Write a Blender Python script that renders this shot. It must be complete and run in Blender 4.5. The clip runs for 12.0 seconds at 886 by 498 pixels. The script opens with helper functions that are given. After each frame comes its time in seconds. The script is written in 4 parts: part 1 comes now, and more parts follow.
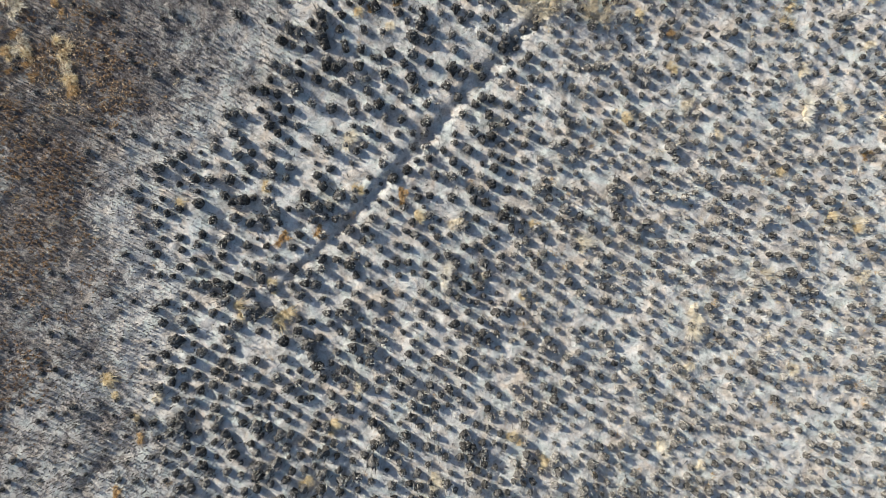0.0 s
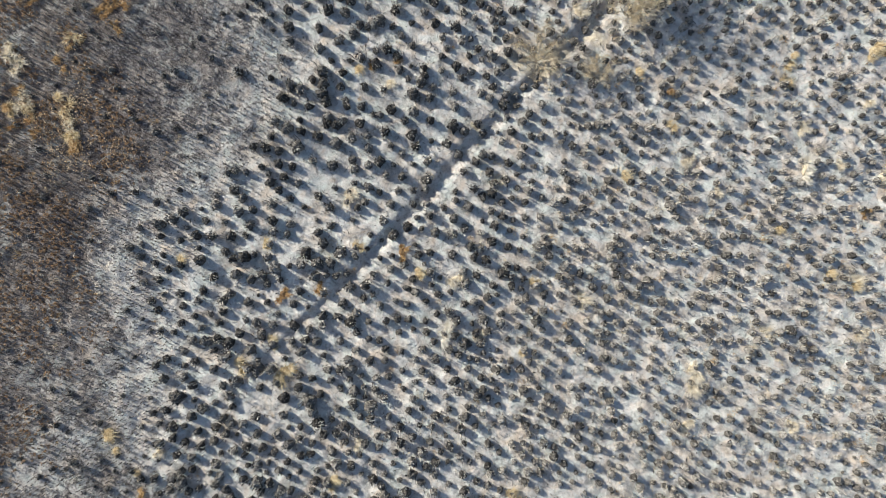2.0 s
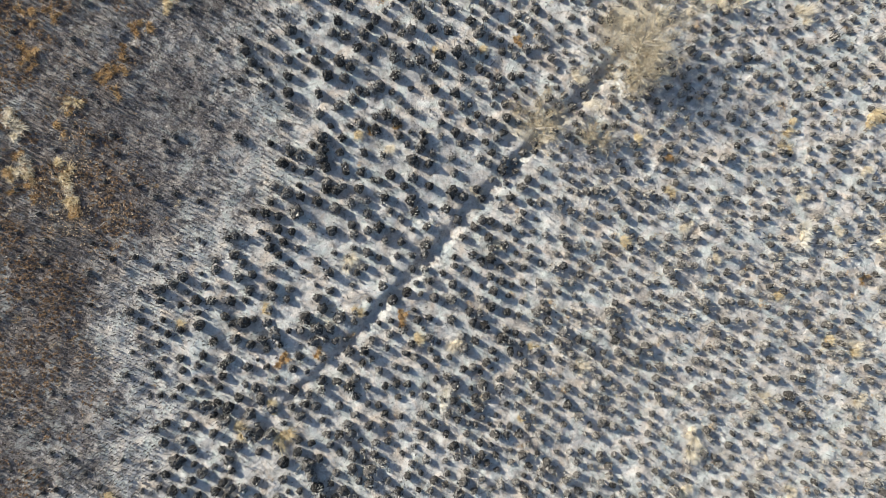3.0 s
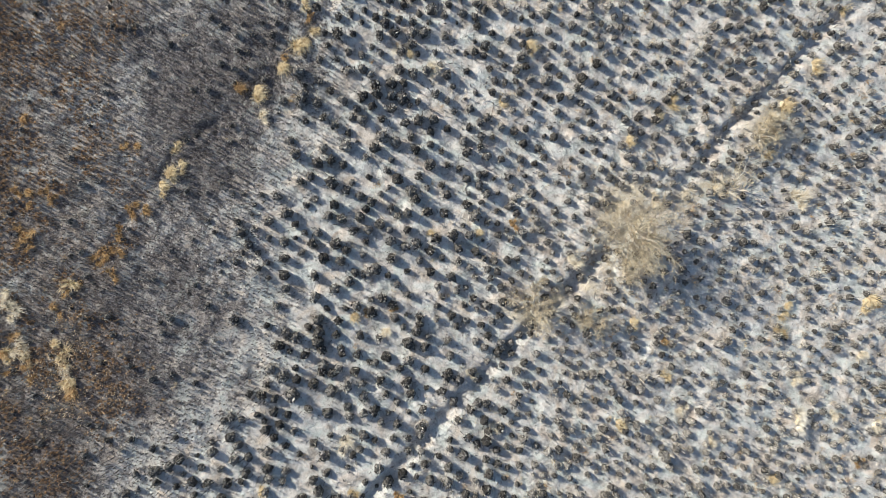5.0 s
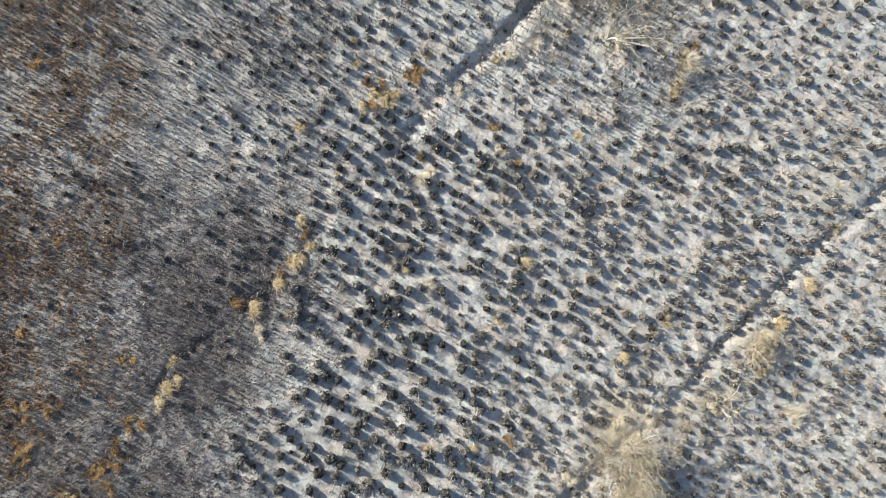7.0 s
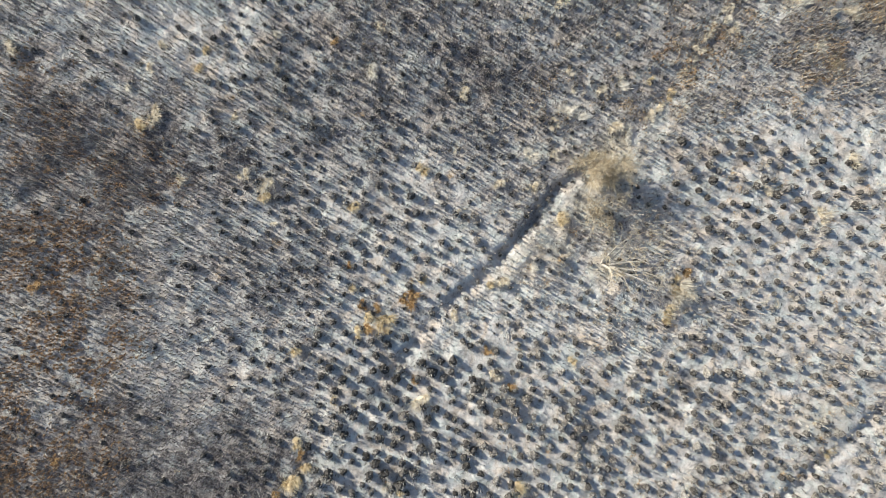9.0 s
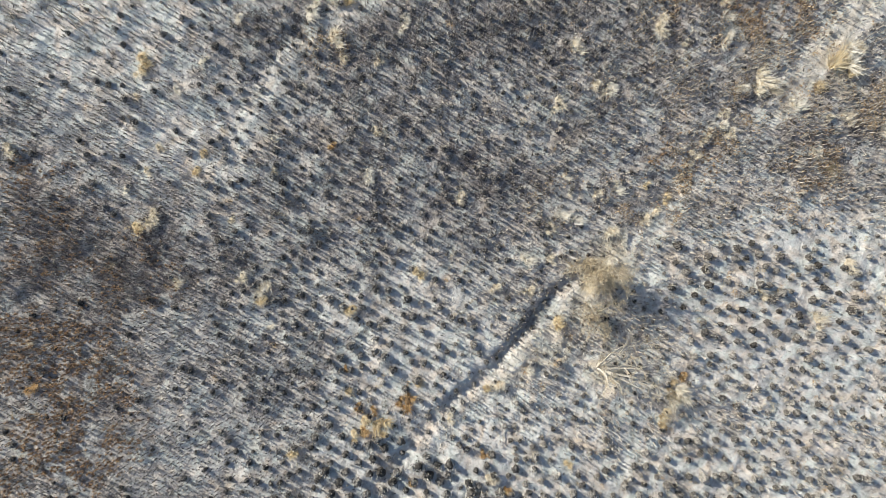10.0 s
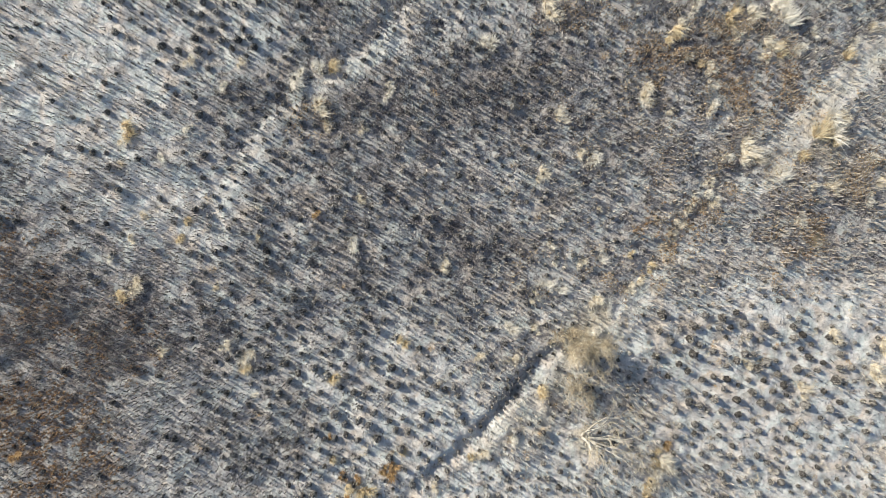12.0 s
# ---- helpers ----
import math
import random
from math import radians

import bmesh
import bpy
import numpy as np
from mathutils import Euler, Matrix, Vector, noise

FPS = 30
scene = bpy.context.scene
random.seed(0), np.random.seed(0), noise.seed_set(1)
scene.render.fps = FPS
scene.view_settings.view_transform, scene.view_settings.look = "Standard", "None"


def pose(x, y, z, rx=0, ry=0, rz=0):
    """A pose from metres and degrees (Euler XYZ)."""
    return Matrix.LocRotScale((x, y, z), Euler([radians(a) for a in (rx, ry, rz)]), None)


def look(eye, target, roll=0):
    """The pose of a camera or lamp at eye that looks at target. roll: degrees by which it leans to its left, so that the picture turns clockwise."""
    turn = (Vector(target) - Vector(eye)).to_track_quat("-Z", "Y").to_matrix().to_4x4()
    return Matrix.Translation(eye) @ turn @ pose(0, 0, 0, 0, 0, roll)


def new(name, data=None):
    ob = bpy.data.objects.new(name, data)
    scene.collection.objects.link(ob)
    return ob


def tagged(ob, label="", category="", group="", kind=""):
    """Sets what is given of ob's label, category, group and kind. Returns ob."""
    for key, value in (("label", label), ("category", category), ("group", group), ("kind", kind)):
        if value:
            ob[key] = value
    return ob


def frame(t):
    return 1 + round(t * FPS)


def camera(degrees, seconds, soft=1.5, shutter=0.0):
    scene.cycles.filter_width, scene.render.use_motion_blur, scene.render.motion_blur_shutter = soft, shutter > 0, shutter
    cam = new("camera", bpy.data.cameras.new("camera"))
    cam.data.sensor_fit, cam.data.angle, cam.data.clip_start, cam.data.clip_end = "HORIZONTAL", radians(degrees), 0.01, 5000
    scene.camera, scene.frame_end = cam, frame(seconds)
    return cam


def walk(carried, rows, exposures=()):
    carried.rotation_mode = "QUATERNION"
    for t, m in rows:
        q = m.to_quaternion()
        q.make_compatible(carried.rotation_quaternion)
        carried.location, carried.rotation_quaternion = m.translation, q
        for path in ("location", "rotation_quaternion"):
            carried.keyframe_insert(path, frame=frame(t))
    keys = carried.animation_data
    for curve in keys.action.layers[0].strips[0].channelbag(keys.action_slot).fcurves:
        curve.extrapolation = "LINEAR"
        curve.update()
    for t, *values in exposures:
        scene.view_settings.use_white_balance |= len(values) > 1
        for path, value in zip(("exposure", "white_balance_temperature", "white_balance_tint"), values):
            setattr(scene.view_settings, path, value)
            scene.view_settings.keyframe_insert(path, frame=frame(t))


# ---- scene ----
import itertools

cam = camera(72.0, 12.0, soft=0.6)
# seconds, x, y, height, yaw of a camera that looks straight down
PATH = [
    (0, -0.000, -0.000, 32.373, -0.000),
    (0.5, -0.005, 0.245, 32.389, 0.042),
    (1, -0.035, 0.799, 32.413, 0.067),
    (1.5, -0.038, 1.730, 32.429, 0.094),
    (2, -0.024, 3.028, 32.459, 0.113),
    (2.5, 0.020, 4.621, 32.505, 0.131),
    (3, 0.023, 6.492, 32.529, 0.152),
    (3.2, 0.052, 7.326, 32.526, 0.160),
    (4.8, 0.161, 15.148, 32.541, 0.221),
    (5, 0.208, 16.225, 32.543, 0.229),
    (5.5, 0.247, 19.003, 32.561, 0.253),
    (6, 0.329, 21.857, 32.583, 0.279),
    (6.5, 0.389, 24.778, 32.606, 0.295),
    (7, 0.450, 27.724, 32.629, 0.320),
    (7.2, 0.475, 28.927, 32.647, 0.336),
    (8.8, 0.631, 38.519, 32.837, 0.513),
    (9, 0.634, 39.730, 32.851, 0.534),
    (9.5, 0.683, 42.726, 32.873, 0.578),
    (10, 0.764, 45.313, 32.931, 0.617),
    (10.5, 0.958, 47.117, 32.969, 0.645),
    (11, 1.223, 48.266, 32.958, 0.665),
    (11.5, 1.432, 48.842, 32.908, 0.675),
    (12, 1.571, 49.013, 32.875, 0.683),
]
TILT = pose(0, 0, 0, -0.167, 0.422, 0)
walk(cam, [(t, pose(x, y, z, 0, 0, yaw) @ TILT) for t, x, y, z, yaw in PATH])
scene.view_settings.exposure = 0.24

# ---- light: a low sun and a clear sky ----
SUN_ELEVATION, SUN_TURN = 25.0, -60.0     # degrees; turn is measured from +y towards +x
world = bpy.data.worlds.new("sky")
scene.world = world
world.use_nodes = True
sky = world.node_tree.nodes.new("ShaderNodeTexSky")
sky.sky_type, sky.sun_disc = "NISHITA", False
sky.sun_elevation, sky.sun_rotation = radians(SUN_ELEVATION), radians(SUN_TURN % 360)
world.node_tree.nodes["Background"].inputs["Strength"].default_value = 0.11
world.node_tree.links.new(sky.outputs["Color"], world.node_tree.nodes["Background"].inputs["Color"])
sun_data = bpy.data.lights.new("sun", "SUN")
sun_data.energy, sun_data.angle, sun_data.color = 5.0, radians(0.55), (1.0, 0.928, 0.785)
SUN_WAY = Vector((math.sin(radians(SUN_TURN)) * math.cos(radians(SUN_ELEVATION)), math.cos(radians(SUN_TURN)) * math.cos(radians(SUN_ELEVATION)), math.sin(radians(SUN_ELEVATION))))
sun = new("sun", sun_data)
sun.matrix_world = look(SUN_WAY * 200, (0, 0, 0))


# ---- materials ----
def ramp(nt, fac, stops):
    node = nt.nodes.new("ShaderNodeValToRGB")
    el = node.color_ramp.elements
    while len(el) < len(stops):
        el.new(0.5)
    for e, (p, c) in zip(el, stops):
        e.position, e.color = p, (*c, 1)
    nt.links.new(fac, node.inputs["Fac"])
    return node.outputs["Color"]


def mix(nt, fac, a, b, blend="MIX"):
    node = nt.nodes.new("ShaderNodeMix")
    node.data_type, node.blend_type = "RGBA", blend
    for sock, v in ((node.inputs["Factor"], fac), (node.inputs["A"], a), (node.inputs["B"], b)):
        if isinstance(v, bpy.types.NodeSocket):
            nt.links.new(v, sock)
        elif isinstance(v, tuple):
            sock.default_value = (*v, 1)
        else:
            sock.default_value = v
    return node.outputs["Result"]


def calc(nt, op, a, b=0.0, c=0.0):
    node = nt.nodes.new("ShaderNodeMath")
    node.operation = op
    for sock, v in zip(node.inputs, (a, b, c)):
        if isinstance(v, bpy.types.NodeSocket):
            nt.links.new(v, sock)
        else:
            sock.default_value = v
    return node.outputs[0]


def grain(nt, scale, detail=4.0, rough=0.6, vector=None, distort=0.0):
    node = nt.nodes.new("ShaderNodeTexNoise")
    node.inputs["Scale"].default_value, node.inputs["Detail"].default_value = scale, detail
    node.inputs["Roughness"].default_value, node.inputs["Distortion"].default_value = rough, distort
    if vector is None:
        vector = nt.nodes.new("ShaderNodeTexCoord").outputs["Object"]
    nt.links.new(vector, node.inputs["Vector"])
    return node.outputs["Fac"]


def field(nt, name):
    node = nt.nodes.new("ShaderNodeAttribute")
    node.attribute_name = name
    return node.outputs["Fac"]


def material(name, rough=0.9):
    m = bpy.data.materials.new(name)
    m.use_nodes = True
    shader = m.node_tree.nodes["Principled BSDF"]
    shader.inputs["Roughness"].default_value = rough
    shader.inputs["Specular IOR Level"].default_value = 0.25
    return m, m.node_tree, shader


def bump(nt, shader, height, strength, distance):
    node = nt.nodes.new("ShaderNodeBump")
    node.inputs["Strength"].default_value, node.inputs["Distance"].default_value = strength, distance
    nt.links.new(height, node.inputs["Height"])
    nt.links.new(node.outputs["Normal"], shader.inputs["Normal"])


def ground_material():
    """Ash over burnt soil, with brown litter and flattened straw where the fire left them."""
    m, nt, sh = material("ash_ground", 0.95)
    patches, mid, clod, fine = grain(nt, 0.4, 5, 0.62), grain(nt, 1.5, 4, 0.6, distort=0.5), grain(nt, 5.0, 5, 0.68, distort=0.8), grain(nt, 17.0, 5, 0.75)
    tone = calc(nt, "ADD", calc(nt, "MULTIPLY", mid, 0.55), calc(nt, "MULTIPLY", clod, 0.45))
    ash = ramp(nt, tone, [(0.34, (0.27, 0.27, 0.265)), (0.42, (0.5, 0.493, 0.478)), (0.5, (0.7, 0.69, 0.67)), (0.6, (0.86, 0.85, 0.825))])
    soot = ramp(nt, calc(nt, "ADD", calc(nt, "MULTIPLY", clod, 0.5), calc(nt, "MULTIPLY", fine, 0.5)), [(0.42, (0.035, 0.03, 0.03)), (0.5, (0.12, 0.108, 0.108)), (0.6, (0.4, 0.38, 0.375))])
    tint = ramp(nt, grain(nt, 0.9, 3, 0.6, distort=0.8), [(0.36, (0.93, 1.0, 1.0)), (0.5, (1.0, 1.0, 1.0)), (0.6, (1.0, 0.94, 0.89)), (0.7, (0.93, 0.83, 0.74))])
    ash = mix(nt, 1.0, ash, tint, "MULTIPLY")
    sooty = calc(nt, "ADD", calc(nt, "MULTIPLY", field(nt, "char_dark"), 1.35), calc(nt, "ADD", calc(nt, "MULTIPLY_ADD", patches, 0.6, -0.44), calc(nt, "MULTIPLY_ADD", mid, 1.6, -0.8)))
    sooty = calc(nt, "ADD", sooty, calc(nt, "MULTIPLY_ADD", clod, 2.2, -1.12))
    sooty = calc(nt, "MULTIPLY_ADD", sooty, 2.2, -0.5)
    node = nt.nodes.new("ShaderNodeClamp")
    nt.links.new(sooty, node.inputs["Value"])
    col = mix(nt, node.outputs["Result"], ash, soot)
    specks = ramp(nt, fine, [(0.34, (0.3, 0.29, 0.28)), (0.48, (1, 1, 1))])
    col = mix(nt, 0.4, col, specks, "MULTIPLY")
    litter = ramp(nt, grain(nt, 30.0, 4, 0.8), [(0.38, (0.028, 0.021, 0.019)), (0.5, (0.095, 0.072, 0.06)), (0.62, (0.3, 0.23, 0.17))])
    lf = calc(nt, "MULTIPLY", field(nt, "litter"), ramp(nt, grain(nt, 3.0, 5, 0.7), [(0.38, (0, 0, 0)), (0.6, (1, 1, 1))]))
    col = mix(nt, lf, col, litter)
    straw = ramp(nt, grain(nt, 26.0, 4, 0.8), [(0.34, (0.42, 0.36, 0.26)), (0.5, (0.68, 0.61, 0.48)), (0.66, (0.84, 0.78, 0.65))])
    sf = calc(nt, "MULTIPLY", field(nt, "straw"), ramp(nt, grain(nt, 4.0, 5, 0.7), [(0.3, (0, 0, 0)), (0.55, (1, 1, 1))]))
    col = mix(nt, sf, col, straw)
    nt.links.new(col, sh.inputs["Base Color"])
    bump(nt, sh, calc(nt, "ADD", calc(nt, "MULTIPLY", clod, 0.9), calc(nt, "MULTIPLY", fine, 0.22)), 1.0, 0.16)
    return m


def plant_material(name, stops, island=0.75, rough=0.8, scale=9.0, thin=0.0):
    """Dry plant matter: each blade or stem has its own tone out of the stops, with a streaky grain on it."""
    m, nt, sh = material(name, rough)
    own = nt.nodes.new("ShaderNodeNewGeometry").outputs["Random Per Island"]
    thing = nt.nodes.new("ShaderNodeObjectInfo").outputs["Random"]
    tone = calc(nt, "ADD", calc(nt, "MULTIPLY", own, island), calc(nt, "MULTIPLY", thing, 0.15))
    tone = calc(nt, "ADD", tone, calc(nt, "MULTIPLY_ADD", grain(nt, scale, 4, 0.7), 0.6, -0.25))
    col = ramp(nt, tone, stops)
    nt.links.new(col, sh.inputs["Base Color"])
    bump(nt, sh, grain(nt, scale * 6, 3, 0.7), 0.5, 0.01)
    if thin:
        back, both = nt.nodes.new("ShaderNodeBsdfTranslucent"), nt.nodes.new("ShaderNodeMixShader")
        both.inputs["Fac"].default_value = thin
        nt.links.new(col, back.inputs["Color"])
        nt.links.new(sh.outputs["BSDF"], both.inputs[1])
        nt.links.new(back.outputs["BSDF"], both.inputs[2])
        nt.links.new(both.outputs["Shader"], nt.nodes["Material Output"].inputs["Surface"])
    return m


GROUND = ground_material()
CHAR = plant_material("charred_stubs", [(0.0, (0.014, 0.013, 0.013)), (0.42, (0.036, 0.034, 0.032)), (0.54, (0.28, 0.27, 0.245)), (0.74, (0.78, 0.755, 0.69))])
SINGED = plant_material("singed_stubs", [(0.0, (0.035, 0.03, 0.027)), (0.42, (0.105, 0.09, 0.075)), (0.56, (0.3, 0.275, 0.235)), (0.8, (0.68, 0.64, 0.56))])
MOUND = plant_material("charred_root_mass", [(0.0, (0.02, 0.019, 0.018)), (0.15, (0.045, 0.042, 0.04)), (0.25, (0.17, 0.162, 0.153)), (0.42, (0.64, 0.62, 0.585))], island=0.12, scale=11.0)
STEM = plant_material("burnt_stems", [(0.0, (0.12, 0.105, 0.095)), (0.3, (0.28, 0.255, 0.23)), (0.65, (0.52, 0.485, 0.43)), (1.0, (0.72, 0.68, 0.6))])
LEAF = plant_material("scorched_leaves", [(0.0, (0.08, 0.045, 0.03)), (0.35, (0.24, 0.145, 0.085)), (0.7, (0.5, 0.33, 0.18)), (1.0, (0.72, 0.54, 0.33))], thin=0.3)
TAN_LEAF = plant_material("tan_leaves", [(0.0, (0.14, 0.095, 0.06)), (0.35, (0.38, 0.27, 0.165)), (0.7, (0.68, 0.53, 0.35)), (1.0, (0.86, 0.75, 0.56))], thin=0.3)
STRAW = plant_material("pale_straw", [(0.0, (0.5, 0.42, 0.29)), (0.3, (0.8, 0.72, 0.57)), (0.65, (0.91, 0.86, 0.75)), (1.0, (0.95, 0.92, 0.85))], thin=0.3)
THATCH = plant_material("matted_thatch", [(0.0, (0.26, 0.2, 0.12)), (0.18, (0.56, 0.47, 0.31)), (0.42, (0.87, 0.8, 0.65))], island=0.1, scale=16.0)
RUST_THATCH = plant_material("rusty_thatch", [(0.0, (0.1, 0.06, 0.035)), (0.18, (0.28, 0.18, 0.09)), (0.42, (0.58, 0.42, 0.23))], island=0.1, scale=16.0)
PALE_THATCH = plant_material("pale_thatch", [(0.0, (0.4, 0.33, 0.23)), (0.18, (0.7, 0.62, 0.47)), (0.42, (0.9, 0.85, 0.74))], island=0.1, scale=16.0)
YELLOW = plant_material("yellow_grass", [(0.0, (0.4, 0.29, 0.15)), (0.3, (0.7, 0.57, 0.35)), (0.7, (0.88, 0.78, 0.57)), (1.0, (0.93, 0.87, 0.7))], thin=0.3)
RUST = plant_material("scorched_grass", [(0.0, (0.18, 0.1, 0.05)), (0.3, (0.44, 0.28, 0.13)), (0.7, (0.7, 0.51, 0.28)), (1.0, (0.88, 0.75, 0.5))], thin=0.3)
WHITE = plant_material("bleached_grass", [(0.0, (0.62, 0.56, 0.46)), (0.3, (0.84, 0.8, 0.7)), (0.7, (0.92, 0.89, 0.82)), (1.0, (0.95, 0.93, 0.88))], thin=0.3)
BARK = plant_material("grey_dead_bark", [(0.0, (0.30, 0.25, 0.19)), (0.4, (0.55, 0.48, 0.38)), (0.8, (0.74, 0.67, 0.55)), (1.0, (0.82, 0.77, 0.67))], island=0.6)
TWIG = plant_material("dry_twigs", [(0.0, (0.45, 0.37, 0.26)), (0.4, (0.70, 0.61, 0.46)), (0.8, (0.86, 0.8, 0.66)), (1.0, (0.9, 0.86, 0.75))], thin=0.45)
BARE = plant_material("bleached_wood", [(0.0, (0.45, 0.42, 0.37)), (0.5, (0.66, 0.63, 0.57)), (1.0, (0.82, 0.80, 0.75))], island=0.4)

# ---- the lie of the land ----
rng = np.random.default_rng(7)
LATTICE = rng.random((256, 256))


def wave(x, y, size):
    """Smooth noise from 0 to 1 with bumps about that many metres apart."""
    u, v = np.asarray(x, float) / size + 71.3, np.asarray(y, float) / size + 33.7
    i, j = np.floor(u).astype(int), np.floor(v).astype(int)
    a, b = u - i, v - j
    a, b = a * a * (3 - 2 * a), b * b * (3 - 2 * b)
    g = lambda p, q: LATTICE[p % 256, q % 256]
    return (g(i, j) * (1 - a) + g(i + 1, j) * a) * (1 - b) + (g(i, j + 1) * (1 - a) + g(i + 1, j + 1) * a) * b


def soft_step(lo, hi, v):
    k = np.clip((v - lo) / (hi - lo), 0, 1)
    return k * k * (3 - 2 * k)


# ditches: x, y, depth, half width
DITCH_EAST = [(-26, -19.5, 0.25, 0.3), (-20.27, -13.4, 0.1, 0.3), (-15.12, -8.5, 0.12, 0.3), (-11.79, -5.18, 0.16, 0.3), (-9.38, -2.47, 0.22, 0.3), (-6.97, -0.37, 0.3, 0.32), (-4.56, 2.04, 0.36, 0.34), (-2.76, 4.14, 0.42, 0.36),
              (-0.96, 5.93, 0.4, 0.36), (1.14, 8.18, 0.42, 0.36), (2.94, 10.27, 0.42, 0.4), (6.26, 13.66, 0.5, 0.42), (8.95, 16.37, 0.5, 0.45), (12.23, 18.99, 0.15, 0.4), (14.91, 22.31, 0.42, 0.34), (16.69, 24.12, 0.45, 0.34),
              (20.56, 28.03, 0.3, 0.36), (23.23, 30.43, 0.3, 0.4), (30, 37, 0.3, 0.4)]
DITCH_MIDDLE = [(-27, 4, 0.0, 0.4), (-20, 13, 0.0, 0.6), (-17.38, 17.04, 0.12, 0.28), (-14.05, 21.6, 0.22, 0.22), (-11.93, 23.27, 0.14, 0.26), (-8.6, 25.7, 0.12, 0.5), (-6.5, 28.87, 0.15, 0.4), (-3.54, 31.87, 0.05, 0.4), (-1.13, 34.3, 0.3, 0.4), (0.07, 36.12, 0.3, 0.36),
                (2.3, 37.9, 0.4, 0.38), (4.06, 39.83, 0.6, 0.4), (5.41, 41.38, 0.6, 0.4), (6.85, 43.0, 0.4, 0.36), (9.91, 45.82, 0.08, 0.4), (13.36, 49.32, 0.1, 0.4), (16.06, 52.39, 0.08, 0.4), (18.5, 54.5, 0.14, 0.32), (20.4, 57.3, 0.16, 0.32), (24.2, 61.2, 0.16, 0.32), (31, 67.6, 0.16, 0.4)]
# a bare pale track beside the middle ditch: x, y, paleness, half width
TRACK = [(17.6, 51.8, 0.3, 0.5), (18.76, 53.1, 0.9, 0.65), (19.79, 54.78, 1.0, 0.7), (21.13, 56.46, 1.0, 0.75), (22.61, 57.98, 1.0, 0.78), (24.93, 60.28, 1.0, 0.8), (31, 66, 1.0, 0.8)]
DITCH_WEST = [(-30, 36.5, 0.08, 0.3), (-25.16, 39.99, 0.08, 0.3), (-20.25, 43.43, 0.12, 0.35), (-17.8, 45.61, 0.08, 0.35), (-14.14, 48.72, 0.03, 0.4), (-11.6, 51.0, 0.1, 0.4), (-10.45, 53.08, 0.11, 0.3), (-9.55, 54.77, 0.14, 0.3), (-7.28, 57.38, 0.12, 0.3), (-5.62, 58.62, 0.12, 0.4), (-3.19, 59.86, 0.2, 0.4), (3, 66, 0.1, 0.4)]
DITCHES = (DITCH_EAST, DITCH_MIDDLE, DITCH_WEST)


def ditch_side(line, x, y):
    """Signed distance from a ditch's middle (plus: south-east of it), with its depth and half width there."""
    best, side = np.full(x.shape, 1e9), np.zeros(x.shape)
    depth, half = np.zeros(x.shape), np.ones(x.shape)
    for (x0, y0, d0, h0), (x1, y1, d1, h1) in zip(line, line[1:]):
        dx, dy = x1 - x0, y1 - y0
        k = np.clip(((x - x0) * dx + (y - y0) * dy) / (dx * dx + dy * dy), 0, 1)
        px, py = x - x0 - k * dx, y - y0 - k * dy
        r = np.hypot(px, py)
        near = r < best
        best = np.where(near, r, best)
        side = np.where(near, np.sign(px * dy - py * dx), side)
        depth, half = np.where(near, d0 + k * (d1 - d0), depth), np.where(near, h0 + k * (h1 - h0), half)
    return best * side, depth, half


def trench(x, y):
    """How far the ditches lower the ground, and how near their beds lie (1: in the bed)."""
    drop, bed, lip, bank = np.zeros(x.shape), np.zeros(x.shape), np.zeros(x.shape), np.zeros(x.shape)
    wx = x + 0.28 * (wave(x, y, 1.7) - 0.5) + 0.18 * (wave(x + 5, y, 0.5) - 0.5)
    wy = y + 0.28 * (wave(x + 40, y, 1.7) - 0.5) + 0.18 * (wave(x, y + 5, 0.5) - 0.5)
    for line in DITCHES:
        s, depth, half = ditch_side(line, wx, wy)
        r = np.abs(s)
        depth = depth * 0.7 * (0.8 + 0.35 * wave(x + 60, y, 1.1))
        half = half * 0.9
        drop = np.maximum(drop, depth * np.exp(-(r / half) ** 2.2))
        bed = np.maximum(bed, (1 - soft_step(half * 0.4, half * 1.2, r)) * np.clip(depth / 0.3, 0, 1))
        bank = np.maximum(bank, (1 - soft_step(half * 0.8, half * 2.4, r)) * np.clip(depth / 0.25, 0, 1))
        lip = np.maximum(lip, depth * 0.05 * np.exp(-((r - half * 1.9) / 0.35) ** 2))
    return drop, bed, lip, bank


def pale_side(x, y):
    """Bare strips of pale ash along the south-east side of the northern ditches."""
    out = np.zeros(x.shape)
    wx = x + 0.45 * (wave(x, y, 1.2) - 0.5)
    for line, gap, wide, start, share in ((DITCH_MIDDLE, 1.1, 0.6, 36.5, 1.0), (DITCH_WEST, 0.85, 0.4, 49, 0.5), (DITCH_EAST, 0.8, 0.4, -40, 0.1)):
        s, depth, _ = ditch_side(line, wx, y)
        out = np.maximum(out, share * np.exp(-((s - gap) / wide) ** 2) * soft_step(start, start + 2, y) * np.clip(depth / 0.15, 0, 1) * (1 - soft_step(47, 50, y) * (x > 5)))
    s, pale, half = ditch_side(TRACK, wx, y)
    return np.maximum(out, pale * np.exp(-(s / half) ** 4))


def level(x, y):
    x, y = np.asarray(x, float), np.asarray(y, float)
    drop, _, lip, _ = trench(x, y)
    z = 0.12 * (wave(x, y, 6) - 0.5) + 0.16 * (wave(x, y, 1.2) - 0.5) + 0.14 * (wave(x + 9, y, 0.5) - 0.5) + 0.09 * (wave(x, y + 9, 0.26) - 0.5)
    return z + lip - drop


